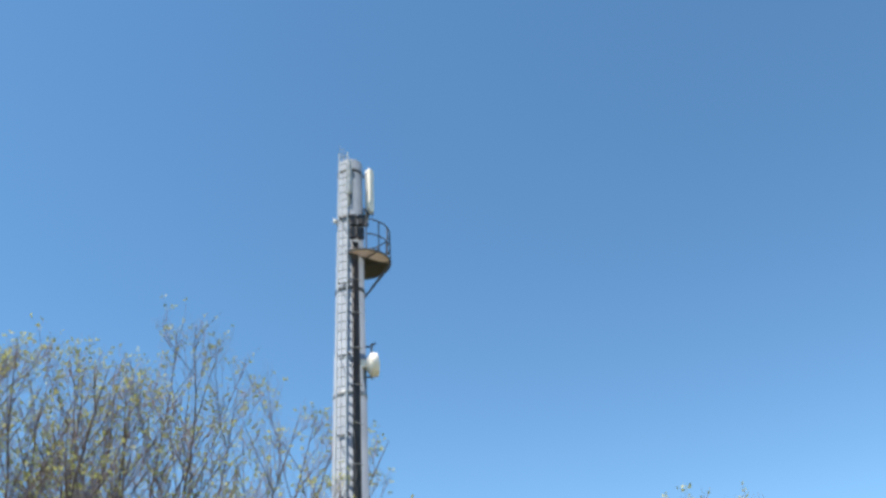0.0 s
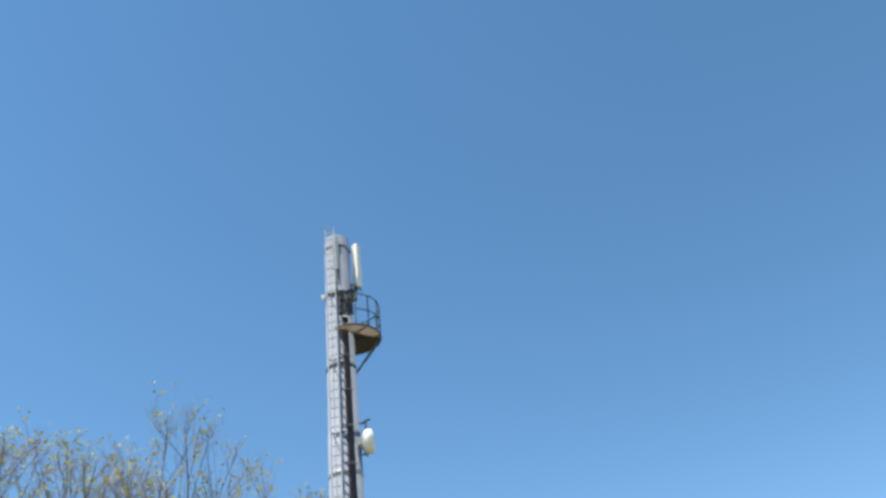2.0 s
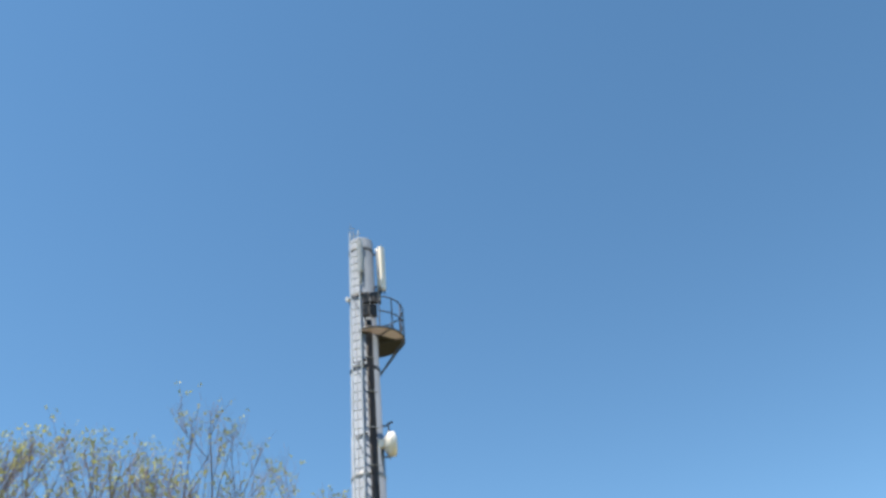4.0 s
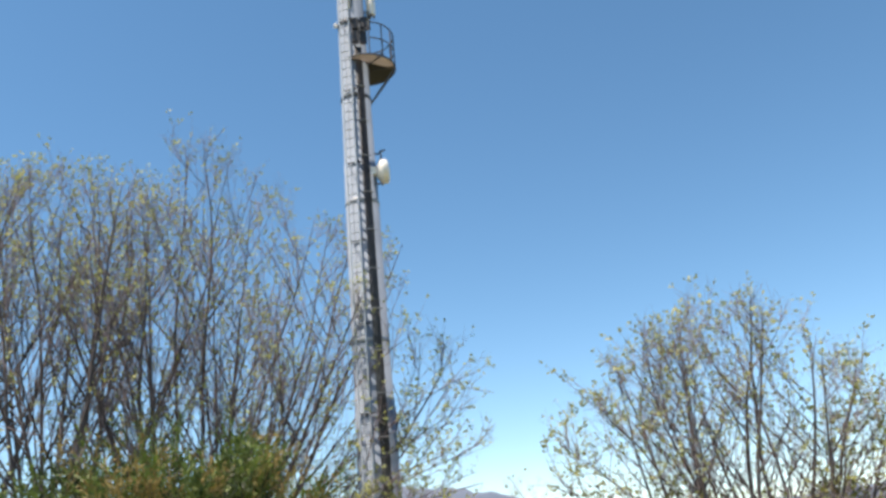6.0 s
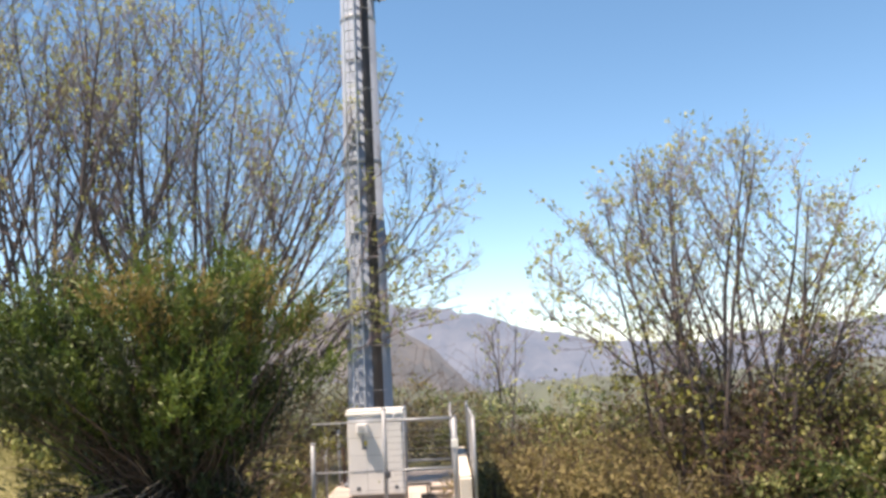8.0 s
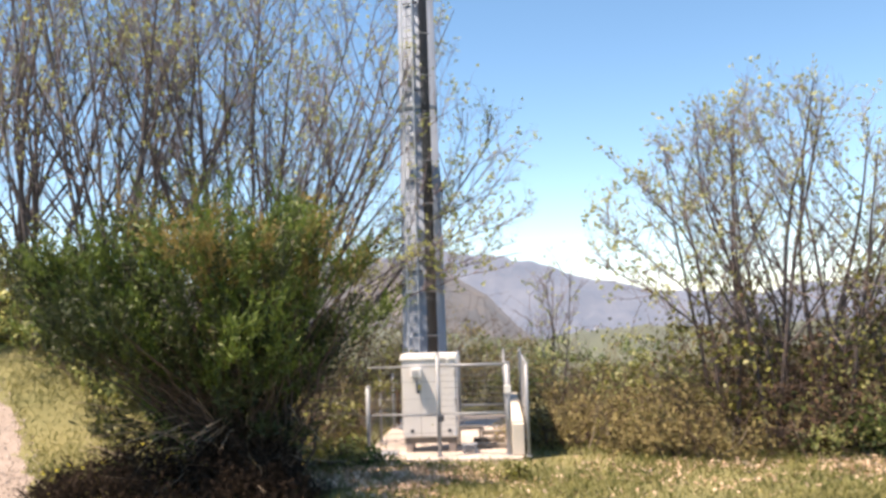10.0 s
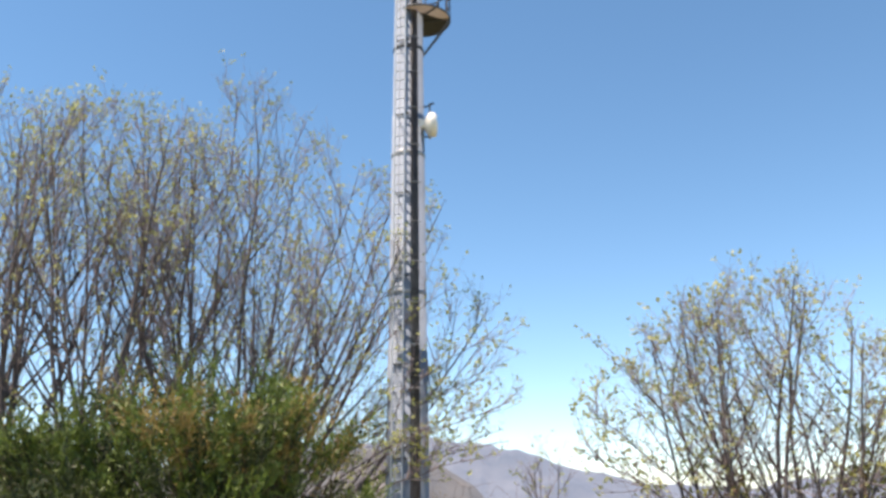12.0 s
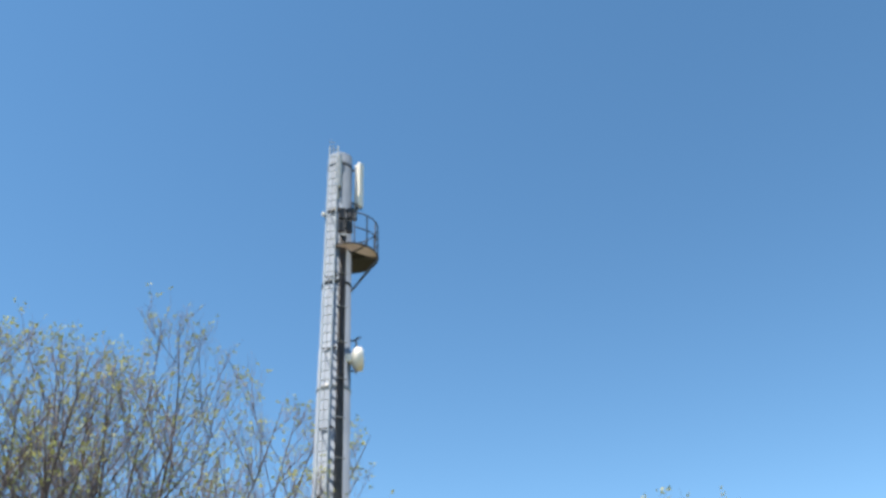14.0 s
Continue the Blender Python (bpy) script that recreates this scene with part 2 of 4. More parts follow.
hill("backdrop", FAR_WOODS, "olive woods on the near valley side, air haze given as a faint glow", 260,
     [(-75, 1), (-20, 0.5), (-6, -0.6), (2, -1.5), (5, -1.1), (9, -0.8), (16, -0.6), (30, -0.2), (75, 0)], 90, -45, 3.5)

# track on the left
soup = Soup()
ty = np.linspace(-30, 32, 60)
edge = np.interp(ty, [-30, 3, 9, 14, 18, 22.6, 26, 32], [3.0, -4.1, -5.9, -7.5, -10.2, -14.3, -18.2, -25.0]) + 0.12 * np.sin(ty * 2.1) + 0.08 * np.sin(ty * 5.3)
tw = np.linspace(0, 3.0, 9)
X = edge[:, None] - tw[None] * (1 + 0.03 * ty[:, None])
Y = np.repeat(ty[:, None], 9, 1)
Z = ground_z(X, Y) + 0.035 * (1 - (tw[None] / 1.5 - 1) ** 4) - 0.01
n = 9
i, j = np.meshgrid(np.arange(59), np.arange(8), indexing="ij")
a = (i * n + j).ravel()
soup.add(np.stack([X, Y, Z], -1), np.stack([a, a + n, a + n + 1, a + 1], -1))
track = tagged(new("track", soup.mesh("track")), "pale pinkish gravel track beside the grass", "track", kind="structure")
track.data.materials.append(TRACK)

# ---- mast ----
TOP = 20.0


def mast_r(z):
    return 0.575 - 0.195 * z / TOP


def build_mast():
    mast = thing("telecom_mast", (-1.95, 22.0, 0.0), "tall tapered grey steel telecom mast with ladder and antennas", "mast")
    s = Soup()
    zs = np.array([0, 6.6, 6.601, 13.2, 13.201, TOP - 0.03, TOP, TOP])
    rs = np.array([mast_r(0), mast_r(6.6), mast_r(6.6) - 0.012, mast_r(13.2), mast_r(13.2) - 0.012, mast_r(TOP), mast_r(TOP) - 0.03, 0.001])
    s.tube(np.stack([zs * 0, zs * 0, zs], -1) + np.array((0, 0, 1e-4)) * np.arange(8)[:, None], rs, 40)
    part("pole", s, POLE, mast)
    base = rod((0, 0, 0), (0, 0, 0.06), 0.72, 32)
    part("base_flange", base, GALV, mast)
    for k in range(12):
        a = k * math.pi / 6
        part("bolt", rod((0.62 * math.cos(a), 0.62 * math.sin(a), 0.06), (0.62 * math.cos(a), 0.62 * math.sin(a), 0.16), 0.025, 6), GALV, mast)
    # ladder on the side that faces front and left
    out = Vector((-0.27, -0.96, 0)).normalized()
    side = Vector((out.y, -out.x, 0))

    def lad(z, w, off=0.2):
        return out * (mast_r(z) + off) + side * w + Vector((0, 0, z))
    for w in (-0.14, 0.14):
        part("ladder_rail", rod(lad(0.4, w), lad(TOP + 0.08, w), 0.022, 6), LADDER, mast)
    rung = None
    z = 0.6
    while z < TOP:
        c = lad(z, 0)
        if rung is None:
            rung = part("rung", rod(-side * 0.14, side * 0.14, 0.015, 5), LADDER, mast, at=c)
        else:
            part("rung", rung.data, LADDER, mast, at=c)
        z += 0.28
    part("fall_arrest_rail", rod(lad(0.6, 0, 0.23), lad(TOP, 0, 0.23), 0.012, 5), GALV, mast)
    z = 1.6
    while z < TOP:
        part("ladder_bracket", merge(rod(lad(z, -0.16, -0.02), lad(z, -0.16, 0.21), 0.016, 5), rod(lad(z, 0.16, -0.02), lad(z, 0.16, 0.21), 0.016, 5),
                                     rod(lad(z, -0.22, 0.02), lad(z, 0.18, 0.02), 0.018, 5)), DARK_STEEL, mast)
        z += 2.3
    # cable bundle up the front
    for k in range(5):
        ang = math.radians(-75 + 5.2 * k)
        d = Vector((math.cos(ang), math.sin(ang), 0))
        part("feeder_cable", rod(d * (mast_r(0.3) + 0.03) + Vector((0, 0, 0.3)), d * (mast_r(16.8) + 0.03) + Vector((0, 0, 16.8)), 0.022, 7), CABLE, mast)
    z = 1.2
    while z < 16.5:
        p = [Vector((math.cos(math.radians(q)), math.sin(math.radians(q)), 0)) * (mast_r(z) + 0.06) + Vector((0, 0, z)) for q in (-84, -70, -56, -44)]
        part("cable_clamp", merge(*[rod(p[q], p[q + 1], 0.014, 5) for q in range(3)]), GALV, mast)
        z += 1.1
    # clamp rings
    for z, m in ((8.1, GALV), (12.0, GALV), (15.25, DARK_STEEL), (17.75, DARK_STEEL), (19.55, DARK_STEEL)):
        s = Soup()
        r = mast_r(z)
        s.tube([(0, 0, z - 0.06), (0, 0, z - 0.05), (0, 0, z + 0.05), (0, 0, z + 0.06)], [r, r + 0.014, r + 0.014, r], 28)
        part("clamp_ring", s, m, mast)
    # work platform: half a disc round the side away from the ladder, with a railing
    c = Vector((0.32, 0.20, 16.38))
    R = 0.87

    def arc(t):
        return c + Vector((R * math.cos(t), R * math.sin(t), 0))

    def plate(angles, z0, z1):
        b = bmesh.new()
        lo = [b.verts.new(arc(t) + Vector((0, 0, z0))) for t in angles]
        hi = [b.verts.new(arc(t) + Vector((0, 0, z1))) for t in angles]
        b.faces.new(lo[::-1])
        b.faces.new(hi)
        for q in range(len(angles)):
            b.faces.new((lo[q], lo[(q + 1) % len(angles)], hi[(q + 1) % len(angles)], hi[q]))
        return b
    a0, a1, a2 = math.radians(-118), math.radians(6), math.radians(118)
    part("floor_plate", plate(list(np.linspace(a0, a1, 22)), -0.01, 0.03), PLATE, mast, "pale platform floor plate")
    part("floor_grating", plate([a0] + list(np.linspace(a1, a2, 20)), -0.012, 0.025), GRATE, mast, "dark platform grating")
    s = Soup()
    s.tube([arc(t) for t in np.linspace(a0, a2, 41)], [0.028] * 41, 6)
    part("edge_ring", s, DARK_STEEL, mast)
    turns = np.linspace(math.radians(-76), math.radians(112), 8)
    for h in (0.55, 1.08):
        s = Soup()
        s.tube([arc(t) + Vector((0, 0, h)) for t in np.linspace(turns[0], turns[-1], 28)], [0.02] * 28, 6)
        part("railing", s, DARK_STEEL, mast)
    for t in turns:
        part("railing_post", rod(arc(t), arc(t) + Vector((0, 0, 1.08)), 0.022, 6), DARK_STEEL, mast)
    for t in (-0.95, -0.1):
        p = arc(t) - Vector((0, 0, 0.035))
        part("floor_beam", rod(Vector((p.x * 0.25, p.y * 0.25 + 0.2, p.z)), p, 0.025, 4), DARK_STEEL, mast)
    for q in (-0.35, 0.45):
        p = arc(0.3 + q) - Vector((0, 0, 0.02))
        d = Vector((p.x, p.y, 0)).normalized()
        part("brace", rod(d * (mast_r(15.2) + 0.02) + Vector((0, 0, 15.2)), p, 0.026, 6), DARK_STEEL, mast)

    def panel(x, y, z0, z1, w, d, turn, shell):
        """One antenna panel with its own bracket."""
        rot = Euler((0, 0, radians(turn)))
        b = box(-w / 2, w / 2, -d / 2, d / 2, z0, z1, 0.03)
        b.transform(Matrix.Translation((x, y, 0)) @ rot.to_matrix().to_4x4())
        ob = part("antenna_panel", b, shell, mast, "off-white panel antenna")
        dv = Vector((x, y, 0))
        back = dv - dv.normalized() * (d / 2 + 0.07)
        part("mount_pipe", rod(back + Vector((0, 0, z0 - 0.35)), back + Vector((0, 0, z1 - 0.05)), 0.035, 8), ANTENNA_GREY, ob)
        for z in (z0 + 0.15, z1 - 0.25):
            part("mount_bracket", rod(back.normalized() * mast_r(z) * 0.95 + Vector((0, 0, z)), back + Vector((0, 0, z)), 0.03, 6), DARK_STEEL, ob)
        for k in (-0.05, 0.05):
            part("connector", rod((x + k, y, z0 - 0.12), (x + k, y, z0 + 0.01), 0.025, 6), DARK_STEEL, ob)
    panel(0.64, -0.08, 18.05, 19.72, 0.2, 0.14, 55, ANTENNA)
    panel(0.0, -0.5, 18.5, 19.78, 0.19, 0.11, -10, ANTENNA_GREY)
    panel(-0.3, 0.52, 18.15, 19.75, 0.2, 0.12, 200, ANTENNA)
    # radio units and loose jumper cables over the platform
    for k, (x, y, z) in enumerate(((0.14, -0.46, 17.35), (0.37, -0.3, 17.45), (0.14, -0.47, 16.9), (0.45, 0.1, 17.7), (0.35, -0.33, 16.95))):
        part("radio_unit", box(x - 0.1, x + 0.1, y - 0.07, y + 0.07, z, z + 0.38, 0.02), CABLE, mast, "dark remote radio unit")
    rng = random.Random(4)
    for k in range(7):
        a = Vector((rng.uniform(0, 0.4), -0.42 - rng.uniform(0, 0.1), 17.2 + rng.uniform(-0.3, 0.3)))
        b = Vector((rng.uniform(0.4, 0.62), rng.uniform(-0.3, 0.05), 18.1))
        s = Soup()
        s.tube([a.lerp(b, t) + Vector((0, 0, -0.25 * math.sin(math.pi * t))) for t in np.linspace(0, 1, 9)], [0.014] * 9, 5)
        part("jumper_cable", s, CABLE, mast)
    part("side_lamp", merge(rod((-0.36, -0.12, 17.75), (-0.45, -0.16, 17.75), 0.02, 6), box(-0.5, -0.4, -0.22, -0.12, 17.68, 17.8, 0.02)), ANTENNA, mast, "small white fitting on a bracket")
    # rods on the top
    for x, h in ((-0.31, 0.75), (-0.22, 0.6)):
        part("lightning_rod", rod((x, -0.12, TOP - 0.3), (x, -0.12, TOP + h), 0.009, 5, 0.005), GALV, mast)
    for z in (0.25, 0.42, 0.58):
        part("rod_crossbar", rod((-0.37, -0.12, TOP + z), (-0.17, -0.12, TOP + z), 0.008, 5), GALV, mast)
    # microwave dish with its bracket
    z = 12.86
    s = Soup()
    prof = [(0.0, 0.02), (0.04, 0.13), (0.1, 0.24), (0.15, 0.31), (0.2, 0.34), (0.33, 0.34), (0.35, 0.32), (0.355, 0.01)]
    aim = Vector((0.9, 0.2, 0.1)).normalized()
    o = Vector((0.42, -0.2, z))
    s.tube([o + aim * a for a, r in prof], [r for a, r in prof], 24)
    dish = part("microwave_dish", s, ANTENNA, mast, "white drum-shaped microwave dish")
    part("outdoor_unit", box(o.x - 0.2, o.x + 0.05, o.y - 0.12, o.y + 0.1, z - 0.1, z + 0.13, 0.02), ANTENNA, dish)
    part("dish_pipe", rod((o.x + 0.18, o.y + 0.14, z - 0.35), (o.x + 0.18, o.y + 0.14, z + 0.72), 0.03, 8), GALV, dish)
    for h in (0.64, -0.28):
        part("dish_arm", rod((0.2, 0, z + h), (o.x + 0.18, o.y + 0.14, z + h), 0.028, 6), DARK_STEEL, dish)
    part("pipe_cap", rod((o.x + 0.14, o.y + 0.14, z + 0.66), (o.x + 0.3, o.y + 0.14, z + 0.74), 0.03, 6), DARK_STEEL, dish)


build_mast()

# ---- compound ----
bm = box(-2.85, 0.36, 16.95, 24.6, -0.35, 0.0, 0.025)
slab = tagged(new("concrete_slab", bpy.data.meshes.new("concrete_slab")), "pale weathered concrete base slab with leaves and dust", "slab", kind="structure")
bm.to_mesh(slab.data)
bm.free()
slab.data.materials.append(CONCRETE)
bm = box(0.14, 0.38, 17.12, 24.4, 0.004, 0.62, 0.02)
kerb = tagged(new("low_wall", bpy.data.meshes.new("low_wall")), "low pale concrete wall along the fence", "wall", kind="structure")
bm.to_mesh(kerb.data)
bm.free()
kerb.data.materials.append(LOW_WALL)


def build_fence(name, p, q, height, posts, wires, label, slack=0.0, rails=()):
    """A fence from p to q: posts at the given shares, rails, and thin horizontal and upright wires."""
    p, q = Vector((*p, 0)), Vector((*q, 0))
    f = thing(name, p, label, "fence", "compound fence")
    d = q - p
    for share, h, r in posts:
        c = d * share
        part("post", merge(rod(c, c + Vector((0, 0, h)), r, 10), rod(c + Vector((0, 0, h)), c + Vector((0, 0, h + 0.02)), r * 1.15, 10),
                           rod(c, c + Vector((0, 0, 0.015)), r * 2.0, 10)), GALV, f)
    for z, r in rails:
        part("rail", rod(Vector((0, 0, z)), d + Vector((0, 0, z)), r, 8), GALV, f)
    s = Soup()
    for k in range(wires):
        z = 0.12 + (height - 0.16) * k / (wires - 1)
        s.tube([Vector((0, 0, z)), d * 0.5 + Vector((0, 0, z - slack)), d + Vector((0, 0, z))], [0.0034] * 3, 4)
    n = max(2, int(d.length / 0.35))
    for k in range(n + 1):
        s.tube([d * k / n + Vector((0, 0, 0.1)), d * k / n + Vector((0, 0, height))], [0.003] * 2, 4)
    part("wire_mesh", s, WIRE, f, kind="stuff")
    return f


front = build_fence("front_fence", (-2.7, 17.3), (-1.29, 17.25), 1.5, [(0, 1.38, 0.045), (1, 2.0, 0.04)], 5, "low galvanised wire fence before the cabinet", 0, [(1.76, 0.014), (0.82, 0.014)])
gate = build_fence("wire_gate", (-1.25, 17.25), (0.08, 17.28), 1.74, [(1, 1.8, 0.06)], 14, "galvanised gate with wire mesh beside the cabinet", 0, [(1.77, 0.028), (0.82, 0.022)])
part("latch_plate", box(1.26, 1.4, -0.06, -0.02, 1.2, 1.36, 0.01), ANTENNA, gate)
part("insulator", merge(rod((0.16, 0, 1.79), (0.16, 0, 1.87), 0.022, 8), rod((0.16, 0, 1.87), (0.16, 0, 1.9), 0.032, 8)), BOX, gate, "small white insulator")
part("lock", box(-0.06, 0.06, -0.07, 0.0, 0.68, 0.8, 0.01), DARK_STEEL, gate)
side = build_fence("side_panel_fence", (0.45, 17.03), (0.47, 24.3), 1.79, [(0, 1.79, 0.035), (1, 1.83, 0.035)], 16, "galvanised sheet and mesh side fence", 0, [(1.78, 0.02)])
part("sheet", box(-0.006, 0.006, 0.03, 7.2, 0.03, 1.75), GALV, side, "pale galvanised sheet infill")
back = build_fence("back_fence", (-2.76, 24.4), (0.3, 24.4), 1.75, [(0, 1.8, 0.04), (0.5, 1.8, 0.04), (0.91, 1.83, 0.04)], 14, "thin wire fence behind the mast", 0.01, [(0.3, 0.03)])
left = build_fence("left_fence", (-2.76, 17.5), (-2.78, 24.3), 1.3, [(0.3, 1.35, 0.035), (0.65, 1.35, 0.035)], 12, "wire fence along the trees", 0.01)


def build_cabinet():
    cab = thing("equipment_cabinet", (-1.515, 18.15, 0), "off-white outdoor equipment cabinet with meter box on a plinth", "cabinet")
    part("body", box(-0.56, 0.56, -0.35, 0.35, 0.3, 1.86, 0.02), CABINET, cab)
    part("roof", merge(box(-0.595, 0.595, -0.39, 0.39, 1.86, 1.93, 0.02), box(-0.58, 0.58, -0.37, 0.37, 1.93, 1.985, 0.025)), CABINET_TOP, cab)
    upper = part("upper_door", box(-0.53, 0.53, -0.372, -0.352, 0.76, 1.80, 0.008), CABINET, cab)
    lower = part("lower_panel", box(-0.53, 0.53, -0.372, -0.352, 0.33, 0.74, 0.008), CABINET, cab)
    for x in (-0.36, 0.4):
        part("vent", box(x - 0.035, x + 0.035, -0.385, -0.37, 0.40, 0.47, 0.006), DARK_STEEL, lower)
    part("hinge", box(0.52, 0.555, -0.385, -0.36, 0.95, 1.1, 0.005), GALV, upper)
    part("hinge", box(0.52, 0.555, -0.385, -0.36, 1.5, 1.65, 0.005), GALV, upper)
    meter = part("meter_box", box(-0.36, -0.13, -0.54, -0.372, 1.52, 1.72, 0.02), BOX, cab, "pale grey meter box with small window")
    part("window", box(-0.32, -0.2, -0.548, -0.539, 1.57, 1.67, 0.004), ANTENNA_GREY, meter)
    part("conduit", rod((-0.24, -0.42, 1.2), (-0.24, -0.42, 1.53), 0.02, 8), GALV, meter)
    part("warning_sign", box(-0.26, -0.16, -0.382, -0.371, 1.27, 1.37, 0.003), YELLOW, upper, "yellow warning sticker")
    part("handle", box(-0.22, -0.18, -0.41, -0.37, 1.2, 1.26, 0.008), DARK_STEEL, upper)
    part("plinth", box(-0.52, 0.52, -0.30, 0.32, 0.18, 0.3, 0.01), PLINTH, cab)
    for x in (-0.44, 0.44):
        for y in (-0.22, 0.24):
            part("foot", box(x - 0.07, x + 0.07, y - 0.07, y + 0.07, 0.0, 0.18, 0.01), CONCRETE, cab)


build_cabinet()


def build_step(at, turn, w, d, h, label, metal=GALV):
    s = thing("metal_step", at, label, "step")
    s.rotation_euler = (0, 0, radians(turn))
    part("tread", box(-w, w, -d, d, h - 0.03, h, 0.008), metal, s)
    for x in (-w + 0.03, w - 0.03):
        for y in (-d + 0.03, d - 0.03):
            part("leg", box(x - 0.02, x + 0.02, y - 0.02, y + 0.02, 0, h - 0.03, 0.004), metal, s)


build_step((-0.72, 17.75, 0), 4, 0.15, 0.13, 0.17, "small pale metal step on the slab")
build_step((-0.75, 18.9, 0), 12, 0.28, 0.2, 0.36, "low dark metal bench frame on the slab", PLINTH)
sheet = thing("metal_sheet", (-2.5, 17.75, 0.0), "pale metal sheet lying on the slab edge", "sheet")
part("plate", box(-0.32, 0.32, -0.3, 0.3, 0.006, 0.03, 0.005), GALV, sheet)
rng = random.Random(7)
# Dark blocks added on the slab where the cabinet's shadow lies.
for k, (x, y, z) in enumerate(((-0.35, 19.2, 0), (-0.15, 20.4, 0), (-0.3, 18.3, 0))):
    shade_block = thing("slab_shade_block", (x, y, z), "low dark block in place of the shadow beside the cabinet", "cover", "duct covers")
    part("dark_block", box(-0.34, 0.34, -0.12, 0.12, 0.004, 0.09, 0.01), PLINTH, shade_block)
for k in range(9):
    x, y = -2.68 + 0.16 * k + rng.uniform(-0.04, 0.04), 22.6 + rng.uniform(-0.4, 0.4)
    if x > -2.55 and x < -1.3:
        y = 23.6
    st = thing("stake", (x, y, 0), "thin rusty brown stake standing by the fence", "stake", "stakes by the fence")
    h = rng.uniform(0.75, 1.0)
    part("shaft", rod((0, 0, -0.02), (rng.uniform(-0.03, 0.03), 0, h), 0.035, 6, 0.028), RUST, st)
    part("tip", rod((0, 0, h * 0.4), (0.004, 0, h * 0.4 + 0.05), 0.045, 6), RUST, st)

# ---- plants ----


def leaf_soup(soup, at, size, rng, along=None, fold=0.35, slim=0.55):
    """Adds one folded leaf at each place, turned at random or roughly along a direction."""
    n = len(at)
    if not n:
        return
    d = rng.normal(size=(n, 3)) if along is None else along + 0.6 * rng.normal(size=(n, 3))
    d = unit(d)
    s = unit(np.cross(d, rng.normal(size=(n, 3))))
    u = np.cross(s, d)
    L = size * rng.uniform(0.6, 1.25, (n, 1))
    mid = at + d * L * 0.5
    v = np.stack([at, mid + s * L * slim * 0.5 + u * L * fold * 0.3, at + d * L, mid - s * L * slim * 0.5 + u * L * fold * 0.3], 1)
    soup.add(v, np.arange(4 * n).reshape(n, 4)[:, [0, 1, 2, 3]])


def grow(start, way, length, steps, up, wob, rng, inside=None):
    """A wavering line that bends upwards and stops at the crown's outline."""
    p, d = np.array(start, float), unit(way)
    pts = [p.copy()]
    for k in range(steps):
        d = unit(d + np.array((0, 0, up)) / steps + rng.normal(size=3) * wob)
        p = p + d * length / steps
        pts.append(p.copy())
        if inside is not None and k > 0 and not inside(p):
            break
    return np.array(pts)


